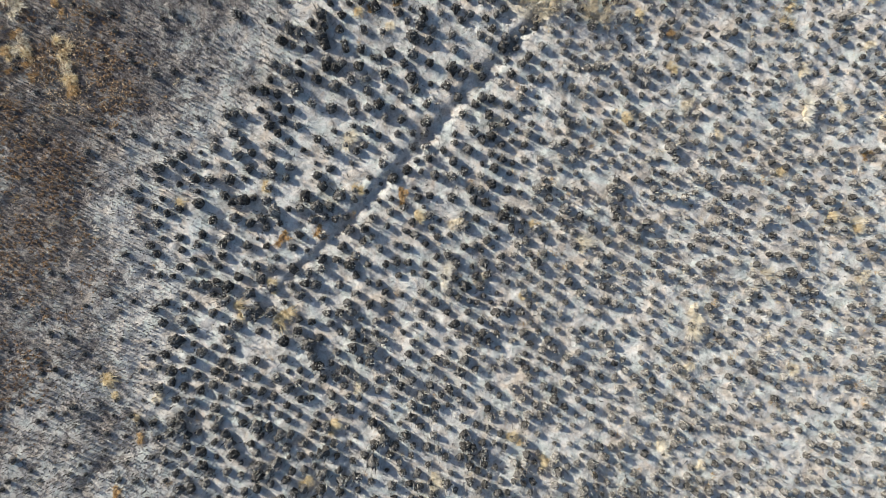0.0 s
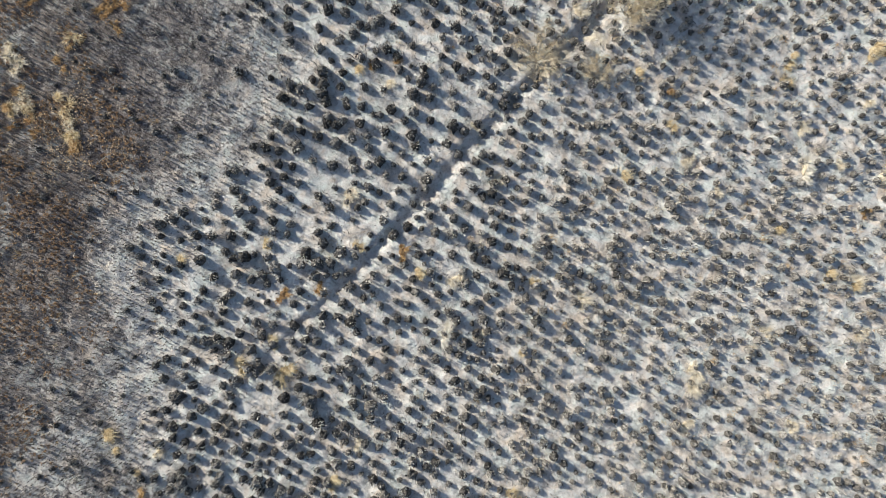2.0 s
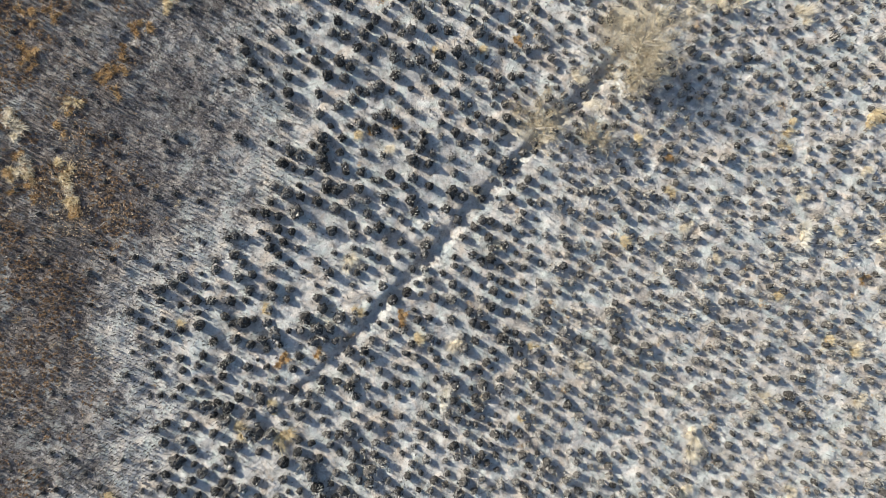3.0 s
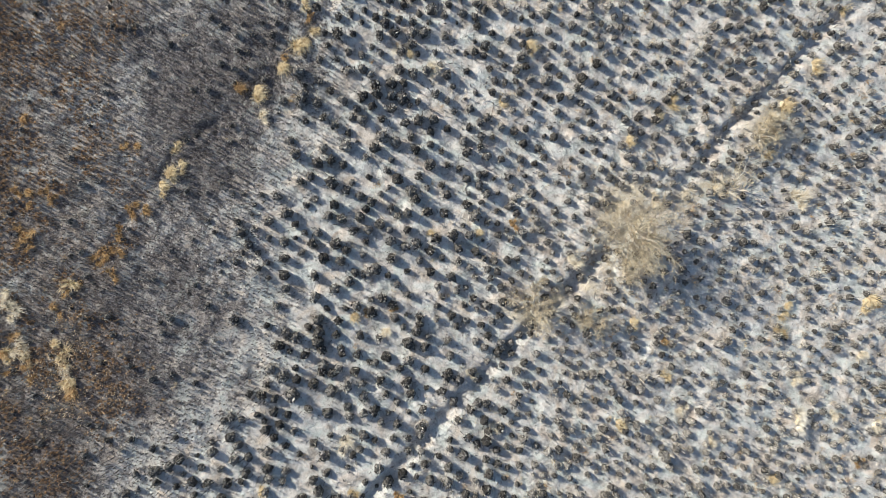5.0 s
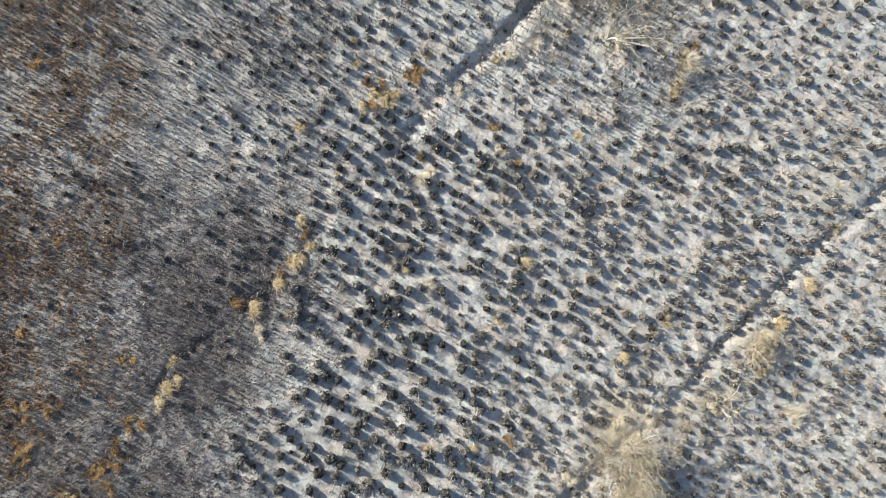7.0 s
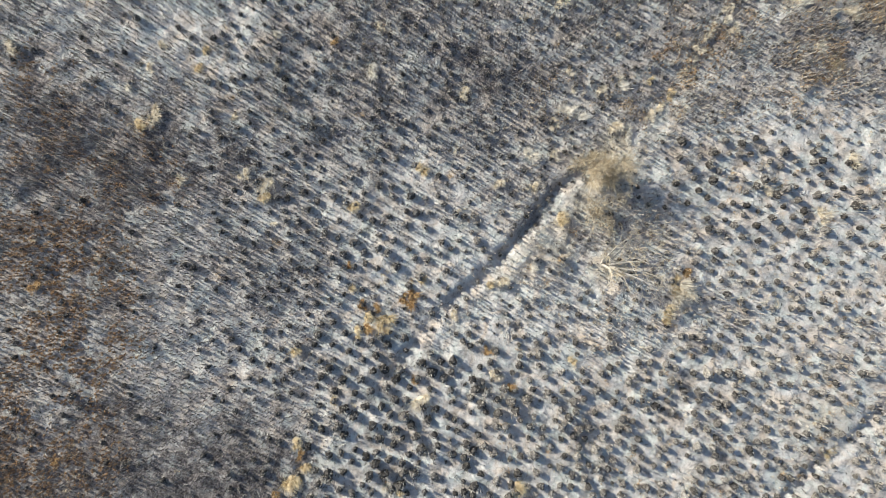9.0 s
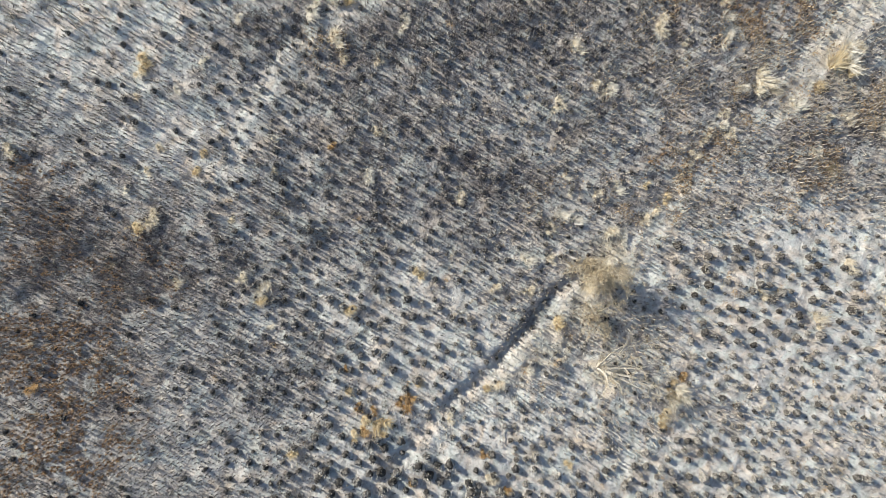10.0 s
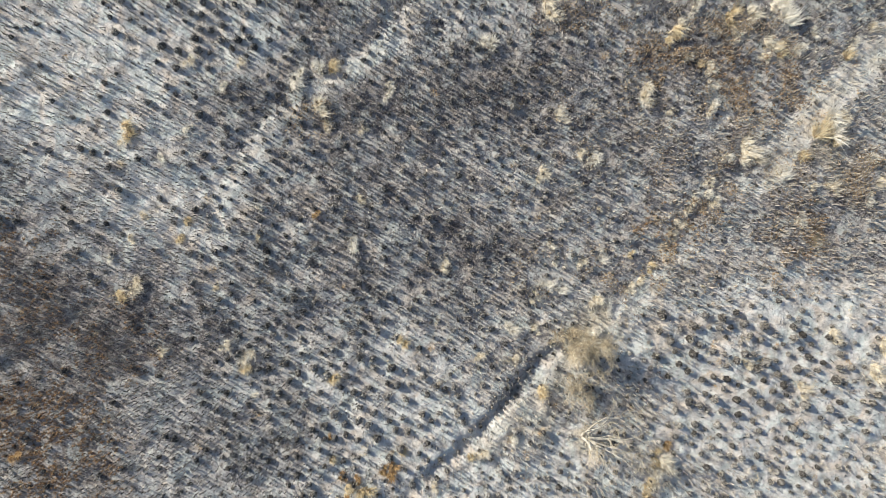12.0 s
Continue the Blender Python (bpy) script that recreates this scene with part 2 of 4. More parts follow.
def blots(x, y, spots):
    """The strongest of some soft-edged oval areas: x, y, radius x, radius y, strength."""
    out = np.zeros(np.shape(x))
    wx, wy = x + 2.2 * (wave(x, y, 2.5) - 0.5), y + 2.2 * (wave(x + 17, y, 2.5) - 0.5)
    for cx, cy, rx, ry, k in spots:
        r = np.hypot((wx - cx) / rx, (wy - cy) / ry)
        out = np.maximum(out, k * (1 - soft_step(0.45, 1.1, r)))
    return out


# brown unburnt litter, in the west and along the middle ditch's north end
LITTER = [(-21.5, 10, 5.5, 9, 1.0), (-22, 1, 4, 7, 0.75), (-21, 19, 6, 7, 0.9), (-22, 29, 6, 7, 0.8), (-20, 36, 5, 6, 0.95), (-22, 43, 4, 3.5, 0.4), (-21.5, 39, 6, 5, 0.8), (-22, 48, 3, 2.5, 0.5), (-23, -6, 2.5, 5, 0.4), (-18, 43, 5, 4, 0.45), (16, 59.5, 5, 2.5, 0.5), (14.0, 50.2, 3, 1.4, 0.3), (20.5, 50, 2.5, 2.5, 0.25), (18.5, 58, 3, 2, 0.35)]
# pale flattened straw
MATS = [(10.2, 38.8, 1.3, 0.6, 0.8), (2.3, 7.7, 0.8, 0.5, 0.15), (-5.6, 2.2, 0.6, 0.5, 0.5), (6.3, 4.0, 1.3, 0.8, 0.3), (10.2, 18.2, 1.8, 2.4, 1.0), (4.6, 13.0, 1.3, 1.1, 1.0), (7.6, 13.4, 1.0, 0.7, 1.0), (14.0, 19.5, 1.3, 0.7, 1.0), (15.2, 19.9, 1.5, 0.6, 0.7), (17.6, 22.4, 1.4, 1.6, 0.7), (9.0, 44.2, 1.2, 1.5, 0.9), (6.3, 40.3, 0.9, 1.4, 0.6), (9.5, 39.0, 1.5, 1.0, 0.5), (22, 55, 1.5, 1.6, 0.8), (-11, 2.5, 1.0, 0.8, 0.3), (21, 30.0, 1.5, 1.5, 0.5)]
# the western edge of the tussock field: y, x
EDGE_Y = [-25, -13.4, -9.7, -7.3, -4.9, -1.9, 1.1, 4.4, 6.8, 9.4, 12.7, 15.5, 17.0, 19.5, 21.9, 23.5, 26.7, 30.4, 33.3, 36.0, 80]
EDGE_X = [-16, -15.0, -15.5, -16.0, -15.9, -15.5, -16.4, -15.5, -12.5, -9.7, -9.0, -10.5, -11.3, -8.8, -7.5, -7.0, -6.5, -6.5, -7.0, -7.0, -7.0]
# smaller tussocks beyond that edge
SMALL = [(-9.5, 27.5, 3.0, 4.5, 0.75), (-18, -11, 3.5, 4, 0.5), (-12, 37, 4, 5, 0.35)]
# areas with dense black tussocks, and areas with few, in the north
THICK = [(20, 41, 10, 8, 1.0), (17, 33, 9, 6, 1.0), (-12.5, 60.5, 5, 3, 0.5), (-14, 50, 5, 4, 0.15), (-3, 41, 6, 4, 0.5), (-4, 32, 3, 3, 0.3)]


# sooty burnt soil in the north
SOOT = [(6, 56, 9, 6, 0.5), (13, 59, 7, 5, 0.35), (-2, 51, 7, 5, 0.5), (4, 48, 5, 3, 0.4), (-18, 45, 7, 6, 0.6), (-12, 44, 4, 4, 0.3), (-1, 55, 6, 5, 0.45)]
# bare pale ash: x, y, radius x, radius y, strength
BARE_ASH = [(-20, -11.5, 5, 4.5, 0.35), (-13, 11.5, 4.5, 4, 0.2), (-18.5, 58, 8, 6, 0.7), (-14, 51.5, 4.5, 3, 0.4), (9.5, 38, 3.5, 3, 0.8), (14, 44.5, 4, 3, 0.6), (19.5, 42.5, 8, 6, 1.0), (-15.5, -4, 3, 5, 0.2), (4, 34, 5, 2.5, 0.8), (0, 38, 7, 3, 0.5), (6, 37, 6, 3, 0.6)]


def southern(x, y):
    return soft_step(-1.7, 1.7, x - np.interp(y, EDGE_Y, EDGE_X) + 1.2 * (wave(x, y, 2.3) - 0.5)) * (1 - soft_step(33, 36.5, y + 0.12 * x))


def big_field(x, y):
    """Where the tussocks are tall and thick, 0 to 1."""
    return np.clip(np.maximum(southern(x, y), blots(x, y, THICK)), 0, 1)


def tussock_field(x, y):
    """How thickly the black tussocks stand, 0 to 1."""
    rest = np.maximum(0.75 * soft_step(29, 34, y) * soft_step(-16, -8, x), blots(x, y, SMALL))
    return np.clip(np.maximum(np.maximum(big_field(x, y), rest), 0.1), 0, 1)


def stem_field(x, y):
    """How thickly the thin burnt stems stand, 0 to 1."""
    return np.clip((1.0 - 0.8 * big_field(x - 1.5, y)) * (1 - 0.6 * blots(x, y, BARE_ASH)), 0.2, 1)


def sheet_heights(xs, ys):
    gx, gy = np.meshgrid(xs, ys)
    return gx.ravel(), gy.ravel()


def mesh_of(name, verts, faces, mats, smooth=False, which=None):
    """A mesh from arrays of places and of three- or four-cornered faces."""
    me = bpy.data.meshes.new(name)
    verts, faces = np.asarray(verts, np.float32), np.asarray(faces, np.int32)
    n, k = faces.shape
    me.vertices.add(len(verts))
    me.vertices.foreach_set("co", verts.ravel())
    me.loops.add(n * k)
    me.loops.foreach_set("vertex_index", faces.ravel())
    me.polygons.add(n)
    me.polygons.foreach_set("loop_start", np.arange(0, n * k, k, dtype=np.int32))
    if which is not None:
        me.polygons.foreach_set("material_index", np.asarray(which, np.int32))
    me.update(calc_edges=True)
    me.shade_smooth() if smooth else me.shade_flat()
    for m in mats:
        me.materials.append(m)
    return me


def build_ground():
    """One sheet: fine where the camera passes, with ever wider rings out to the horizon."""
    far = np.array([3, 8, 20, 50, 120, 300, 700, 1500.0])
    xs = np.concatenate([-28 - far[::-1], np.arange(-28, 30.01, 0.15), 30 + far])
    ys = np.concatenate([-18 - far[::-1], np.arange(-18, 67.01, 0.15), 67 + far])
    x, y = sheet_heights(xs, ys)
    z = level(x, y)
    nx, ny = len(xs), len(ys)
    i = np.arange(nx * ny).reshape(ny, nx)
    quads = np.stack([i[:-1, :-1], i[:-1, 1:], i[1:, 1:], i[1:, :-1]], -1).reshape(-1, 4)
    me = mesh_of("ground", np.stack([x, y, z], 1), quads, [GROUND], smooth=True)
    litter = 0.62 * blots(x, y, LITTER) * np.clip(1 - pale_side(x, y), 0, 1)
    off = soft_step(-3.2, 4.5, np.interp(y, EDGE_Y, EDGE_X) - x)
    # the ground colour is also darkened along the east ditch's bed and banks
    char_dark = np.clip((0.33 + 0.2 * soft_step(34, 43, y) + 0.52 * off * (1 - 0.75 * soft_step(25, 36, y) - 0.25 * soft_step(38, 46, y)) + 0.26 * blots(x, y, SOOT)) * (stem_field(x, y) - 0.1) * (wave(x, y, 4) * 0.4 + 0.7) - 0.05 + 0.28 * (y < x + 12) * trench(x, y)[3] - 1.0 * pale_side(x, y) - 0.16 * blots(x, y, BARE_ASH), -0.45, 1)
    beyond = np.maximum(np.maximum(soft_step(28, 31, x), soft_step(26.5, 29.5, -x)), np.maximum(soft_step(65, 68, y), soft_step(16.5, 19.5, -y)))
    char_dark = np.maximum(char_dark, 0.42 * beyond)
    for key, v in (("litter", litter), ("straw", np.maximum(blots(x, y, MATS), 0.5 * pale_side(x, y))), ("char_dark", char_dark)):
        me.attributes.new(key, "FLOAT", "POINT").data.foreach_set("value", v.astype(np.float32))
    return tagged(new("ground", me), "pale grey ash and burnt soil with brown litter", "ground", kind="structure")


ground = build_ground()


# ---- plants ----
def holder(name, label, category, group, at, turn=0.0, size=1.0):
    ob = new(name)
    ob.empty_display_size = 0.2
    ob.matrix_basis = pose(*at, 0, 0, turn) @ Matrix.Diagonal((size, size, size, 1))
    return tagged(ob, label, category, group)


def under(parent, name, me, label=""):
    ob = new(name, me)
    ob.parent = parent
    return tagged(ob, label)


def ribbons(base, way, length, width, droop, steps=3):
    """Tapered blades that bend over: arrays of bases, first directions and lengths. Returns places and faces; each blade is folded along its middle."""
    n = len(base)
    flat = np.stack([-way[:, 1], way[:, 0], np.zeros(n)], 1)
    flat /= np.maximum(np.linalg.norm(flat, axis=1, keepdims=True), 1e-6)
    rows = []
    for k in range(steps):
        f = k / steps
        c = base + way * (length * f)[:, None]
        c = c - np.array([0, 0, 1]) * (droop * length * f * f)[:, None] + way * [1, 1, 0] * (0.5 * droop * length * f * f)[:, None]
        w = (width * (1 - 0.75 * f) / 2)[:, None]
        rows += [c - flat * w, c + flat * w]
    tip = base + way * length[:, None] - np.array([0, 0, 1]) * (droop * length)[:, None] + way * [1, 1, 0] * (0.5 * droop * length)[:, None]
    rows.append(tip)
    v = np.stack(rows, 1).reshape(-1, 3)
    per = 2 * steps + 1
    f = []
    for k in range(steps - 1):
        a = 2 * k
        f += [(a, a + 1, a + 3), (a, a + 3, a + 2)]
    f.append((2 * steps - 2, 2 * steps - 1, 2 * steps))
    faces = (np.arange(n) * per)[:, None, None] + np.array(f)[None]
    return v, faces.reshape(-1, 3)


def dome(r, h, seed, rings=4, sides=9):
    """A lumpy mound with its foot a little under the ground."""
    g = np.random.default_rng(seed)
    v = [(0, 0, h)]
    for k in range(1, rings + 1):
        a = k / rings * 1.75
        for s in range(sides):
            t = 2 * math.pi * (s + 0.5 * (k % 2)) / sides
            q = 1 + 0.24 * g.standard_normal()
            v.append((r * math.sin(min(a, 1.571)) * q * math.cos(t), r * math.sin(min(a, 1.571)) * q * math.sin(t), h * math.cos(a) * (0.9 + 0.2 * g.random()) - (0.1 if k == rings else 0)))
    f = [(0, 1 + s, 1 + (s + 1) % sides) for s in range(sides)]
    for k in range(rings - 1):
        for s in range(sides):
            a, b = 1 + k * sides + s, 1 + k * sides + (s + 1) % sides
            f += [(a, a + sides, b + sides), (a, b + sides, b)]
    return np.array(v), np.array(f)


def spread(g, n, r, tilt_lo, tilt_hi):
    """Bases within r of the middle and directions that lean outwards."""
    a, q = g.random(n) * 2 * math.pi, r * np.sqrt(g.random(n))
    base = np.stack([q * np.cos(a), q * np.sin(a), np.zeros(n)], 1)
    lean = np.radians(tilt_lo + (tilt_hi - tilt_lo) * g.random(n))
    a2 = a + 0.7 * g.standard_normal(n)
    return base, np.stack([np.sin(lean) * np.cos(a2), np.sin(lean) * np.sin(a2), np.cos(lean)], 1)


def rods(base, top, r0, r1):
    """Three-sided tapered rods from arrays of feet and tips."""
    n = len(base)
    d = top - base
    d = d / np.maximum(np.linalg.norm(d, axis=1, keepdims=True), 1e-6)
    a = np.cross(d, np.where(np.abs(d[:, 2:3]) > 0.9, [[1.0, 0, 0]], [[0, 0, 1.0]]))
    a /= np.linalg.norm(a, axis=1, keepdims=True)
    b = np.cross(d, a)
    rows = []
    for c, r in ((base, r0), (top, r1)):
        for k in range(3):
            t = 2 * math.pi * k / 3
            rows.append(c + (a * math.cos(t) + b * math.sin(t)) * np.reshape(r, (-1, 1)))
    v = np.stack(rows, 1).reshape(-1, 3)
    f = np.array([(0, 1, 4), (0, 4, 3), (1, 2, 5), (1, 5, 4), (2, 0, 3), (2, 3, 5)])
    return v, ((np.arange(n) * 6)[:, None, None] + f[None]).reshape(-1, 3)


def joined(pieces):
    vs, fs, off = [], [], 0
    for v, f in pieces:
        vs.append(v)
        fs.append(f + off)
        off += len(v)
    return np.concatenate(vs), np.concatenate(fs)


def tussock_shape(seed, n=90, broad=1.0, rings=5, sides=11, stalks=9):
    """A burnt sedge tussock, about 0.6 m wide: a lumpy root mound, a brush of charred and ash-white stubs, and a few thin stalks left upright."""
    g = np.random.default_rng(seed)
    mound = dome(0.17 + 0.06 * g.random(), 0.38 + 0.16 * g.random(), seed, rings, sides)
    base, way = spread(g, n, 0.215, 4, 46)
    way[:, :2] += 0.2 * g.standard_normal(2)
    base[:, :2] *= 1 + 0.22 * g.standard_normal((1, 2))
    r = np.hypot(base[:, 0], base[:, 1])
    base[:, :2] *= (0.45 + 0.55 * r / 0.21)[:, None] ** -0.6
    base[:, 2] = 0.43 * np.clip(1 - (np.hypot(base[:, 0], base[:, 1]) / 0.27) ** 2, 0.12, 1)
    stubs = ribbons(base, way, 0.045 + 0.1 * g.random(n), (0.018 + 0.024 * g.random(n)) * broad, 0.3 * g.random(n), 2)
    foot, up = spread(g, stalks, 0.3, 0, 9)
    foot[:, 2] = 0.1
    thin = rods(foot, foot + up * (0.38 + 0.35 * g.random(stalks))[:, None], np.full(stalks, 0.011), np.full(stalks, 0.007))
    return mound, joined([stubs, thin])


TUSSOCKS = [tussock_shape(100 + k) for k in range(12)]
PLAIN_TUSSOCKS = [tussock_shape(200 + k, 62, 1.3, 3, 8, 8) for k in range(16)]


def scatter(g, cell, chance, jitter=0.8):
    """Jittered places over the visible land, kept by a chance field."""
    xs, ys = np.arange(-27.5, 29.5, cell), np.arange(-17.5, 66.5, cell)
    x, y = np.meshgrid(xs, ys)
    x = x + (np.arange(len(ys)) % 2 * cell / 2)[:, None]
    x, y = x.ravel() + cell * jitter * (g.random(x.size) - 0.5), y.ravel() + cell * jitter * (g.random(x.size) - 0.5)
    keep = g.random(x.size) < chance(x, y)
    return x[keep], y[keep]


def thinned(x, y, gap):
    """Drop places that stand nearer than gap to one kept before."""
    kept, out = {}, []
    for k, (a, b) in enumerate(zip(x, y)):
        i, j = int(a // gap), int(b // gap)
        near = [kept[c] for c in itertools.product((i - 1, i, i + 1), (j - 1, j, j + 1)) if c in kept]
        if all((a - p) ** 2 + (b - q) ** 2 > gap * gap for p, q in near):
            kept[i, j] = (a, b)
            out.append(k)
    return x[out], y[out]


def clear_of_ditch(x, y):
    _, bed, _, _ = trench(x, y)
    return 1 - 0.6 * soft_step(0.4, 0.8, bed)


def tussock_chance(x, y):
    return (1 + 0.5 * soft_step(34, 38, y) * soft_step(8, 12, x)) * tussock_field(x, y) * (0.74 + 0.36 * wave(x, y, 2.1)) * clear_of_ditch(x, y) ** 0.5 * (1 - 0.8 * blots(x, y, MATS)) * np.clip(1 - pale_side(x, y), 0, 1)


def turned(v, turn, size, at):
    c, s = math.cos(turn), math.sin(turn)
    p = v * size
    return np.stack([p[:, 0] * c - p[:, 1] * s + at[0], p[:, 0] * s + p[:, 1] * c + at[1], p[:, 2] + at[2]], 1)


TUSSOCK_MESHES = [(mesh_of("root_mound", *m, [MOUND]), mesh_of("stub_crown", *s, [CHAR]), mesh_of("stub_crown", *s, [SINGED])) for m, s in TUSSOCKS]
STANDING = []


def tussock(x, y, size, singed=False):
    """One tussock that stands out, as a thing of its own."""
    k = len(STANDING)
    STANDING.append((x, y))
    name, label, group = ("singed_tussock", "grey-tan singed sedge tussock on pale ash", "singed tussocks on the ash") if singed else ("charred_tussock", "black charred sedge tussock on pale ash", "charred tussocks on the ash")
    ob = holder(name, label, "tussock", group, (x, y, float(level(x, y)) - 0.03), 137.5 * k % 360, size * (1.02 - 0.007 * min(max(x + 8, 0), 30)))
    mound, black, grey = TUSSOCK_MESHES[k % len(TUSSOCKS)]
    under(ob, "root_mound", mound)
    under(ob, "stub_crown", grey if singed else black, "brittle grey leaf stubs" if singed else "brittle charred leaf stubs")


# areas whose tussocks are all placed singly: x0, y0, x1, y1
KNOWN = [(-16.3, -6.7, -5.5, 10.7), (-7.0, 1.7, 3.8, 13.1), (-9.2, 14.4, 1.7, 26.5), (1.4, 20.4, 12.2, 26.5), (-11.6, 9.1, -0.7, 15.3), (12.9, 39.8, 23.7, 46.1)]
tussock(-9.22, 9.67, 1.10)
tussock(-8.54, 9.31, 1.33)
tussock(-9.34, 8.86, 0.89)
tussock(-9.67, 8.33, 1.28)
tussock(-8.99, 8.12, 1.03)
tussock(-7.79, 9.16, 1.03)
tussock(-8.00, 8.33, 1.46)
tussock(-6.45, 9.60, 1.11)
tussock(-5.95, 9.51, 1.07)
tussock(-6.90, 8.92, 1.23)
tussock(-5.92, 8.50, 1.31)
tussock(-7.20, 7.61, 1.07)
tussock(-6.16, 7.37, 1.20)
tussock(-8.24, 7.29, 0.89)
tussock(-11.67, 6.93, 1.01)
tussock(-11.31, 7.08, 0.99)
tussock(-10.72, 6.99, 0.81)
tussock(-9.88, 7.29, 0.78)
tussock(-9.52, 6.93, 0.75)
tussock(-8.69, 6.72, 1.03)
tussock(-9.43, 6.43, 1.05)
tussock(-8.99, 6.04, 1.02)
tussock(-11.38, 6.04, 1.09)
tussock(-12.33, 5.74, 0.81)
tussock(-12.27, 5.24, 1.06)
tussock(-14.07, 4.85, 1.13)
tussock(-9.29, 5.29, 1.23)
tussock(-8.39, 5.59, 0.91)
tussock(-10.33, 5.00, 1.00)
tussock(-7.65, 5.14, 0.70)
tussock(-6.90, 5.74, 0.98)
tussock(-6.01, 6.18, 0.70)
tussock(-7.94, 6.42, 0.80)
tussock(-15.32, 4.20, 1.30)
tussock(-14.22, 3.36, 0.70)
tussock(-12.57, 3.57, 1.24)
tussock(-11.53, 3.57, 1.15)
tussock(-11.83, 2.77, 1.02)
tussock(-11.44, 2.38, 1.17)
tussock(-12.43, 1.43, 1.19)
tussock(-11.23, 1.57, 1.29)
tussock(-10.48, 1.28, 1.03)
tussock(-15.42, 1.28, 0.96)
tussock(-14.22, 0.53, 0.96)
tussock(-13.02, 0.68, 0.88)
tussock(-11.53, 0.53, 1.07)
tussock(-10.63, 0.08, 0.92)
tussock(-11.92, 0.23, 1.29)
tussock(-9.59, 0.08, 0.71)
tussock(-14.13, -0.15, 0.86)
tussock(-13.47, -0.66, 0.89)
tussock(-12.64, -0.60, 0.70)
tussock(-10.78, 2.47, 1.46)
tussock(-10.27, 2.62, 0.70)
tussock(-9.29, 3.81, 1.02)
tussock(-9.59, 2.47, 0.97)
tussock(-9.14, 1.87, 1.41)
tussock(-8.39, 2.02, 0.70)
tussock(-7.50, 2.76, 1.29)
tussock(-8.54, 3.66, 0.93)
tussock(-9.29, 4.40, 1.05)
tussock(-8.39, 4.25, 0.95)
tussock(-10.48, 4.11, 1.21)
tussock(-10.78, 3.66, 0.85)
tussock(-6.90, 3.80, 1.06)
tussock(-6.60, 3.21, 1.15)
tussock(-5.71, 2.76, 1.45)
tussock(-8.84, 1.28, 0.70)
tussock(-6.90, 2.17, 1.39)
tussock(-13.17, 2.32, 1.27)
tussock(-13.63, -2.00, 0.98)
tussock(-12.28, -1.85, 1.14)
tussock(-11.08, -1.55, 0.99)
tussock(-11.68, -2.09, 1.41)
tussock(-14.97, -2.96, 1.12)
tussock(-13.48, -3.11, 1.04)
tussock(-12.43, -3.49, 1.03)
tussock(-15.12, -4.00, 1.04)
tussock(-14.08, -3.94, 1.04)
tussock(-11.98, -4.39, 0.90)
tussock(-14.38, -4.99, 1.49)
tussock(-13.48, -5.13, 0.70)
tussock(-12.43, -5.28, 0.70)
tussock(-14.98, -5.73, 1.06)
tussock(-13.63, -6.03, 1.05)
tussock(-13.03, -5.58, 1.15)
tussock(-12.13, -1.02, 1.04)
tussock(-9.29, -1.11, 1.05)
tussock(-9.29, -2.15, 1.15)
tussock(-10.49, -2.45, 1.27)
tussock(-10.19, -6.03, 0.99)
tussock(-8.70, -5.87, 1.01)
tussock(-7.36, -5.13, 1.47)
tussock(-7.15, -5.72, 1.19)
tussock(-6.76, -4.83, 0.88)
tussock(-6.91, -6.32, 1.54)
tussock(-8.70, -4.98, 1.24)
tussock(-5.71, -2.00, 0.96)
tussock(-6.61, -2.74, 0.85)
tussock(-5.71, -3.49, 1.14)
tussock(-5.86, -5.57, 0.91)
tussock(-7.21, -3.94, 0.87)
tussock(-5.71, -4.53, 0.82)
tussock(-5.56, 12.27, 0.98)
tussock(-6.60, 11.68, 1.30)
tussock(-5.71, 11.53, 0.99)
tussock(-5.41, 10.49, 0.79)
tussock(-5.56, 9.75, 1.21)
tussock(-4.67, 9.60, 1.09)
tussock(-3.03, 10.34, 1.25)
tussock(-3.33, 9.15, 1.32)
tussock(-2.29, 9.74, 1.05)
tussock(-0.95, 9.74, 1.05)
tussock(-0.95, 10.92, 1.07)
tussock(-1.69, 10.87, 0.85)
tussock(-1.84, 10.18, 1.21)
tussock(0.24, 9.44, 1.35)
tussock(1.57, 9.58, 1.11)
tussock(0.39, 10.48, 1.03)
tussock(0.24, 11.22, 1.03)
tussock(1.72, 11.21, 0.92)
tussock(2.02, 12.10, 0.92)
tussock(-0.80, 11.46, 1.00)
tussock(-0.36, 12.41, 0.91)
tussock(-1.25, 12.11, 0.99)
tussock(-2.14, 11.97, 0.76)
tussock(-0.06, 8.55, 1.15)
tussock(-1.69, 8.40, 1.09)
tussock(-2.44, 7.96, 0.85)
tussock(-0.89, 8.70, 0.70)
tussock(0.54, 7.95, 1.08)
tussock(-5.11, 8.86, 1.30)
tussock(-4.22, 7.37, 0.93)
tussock(-5.11, 7.67, 0.98)
tussock(-3.03, 8.41, 0.97)
tussock(-4.22, 8.26, 1.21)
tussock(-3.62, 10.04, 0.90)
tussock(-6.45, 10.79, 1.28)
tussock(-4.96, 7.16, 1.02)
tussock(-3.63, 7.52, 1.26)
tussock(-4.22, 6.18, 1.09)
tussock(-2.44, 6.77, 1.03)
tussock(-2.67, 6.03, 0.78)
tussock(-1.84, 5.29, 0.94)
tussock(-3.03, 5.29, 1.03)
tussock(-2.14, 4.10, 1.21)
tussock(-0.95, 4.69, 1.13)
tussock(-0.21, 5.13, 0.94)
tussock(0.30, 4.54, 1.16)
tussock(2.32, 5.87, 1.28)
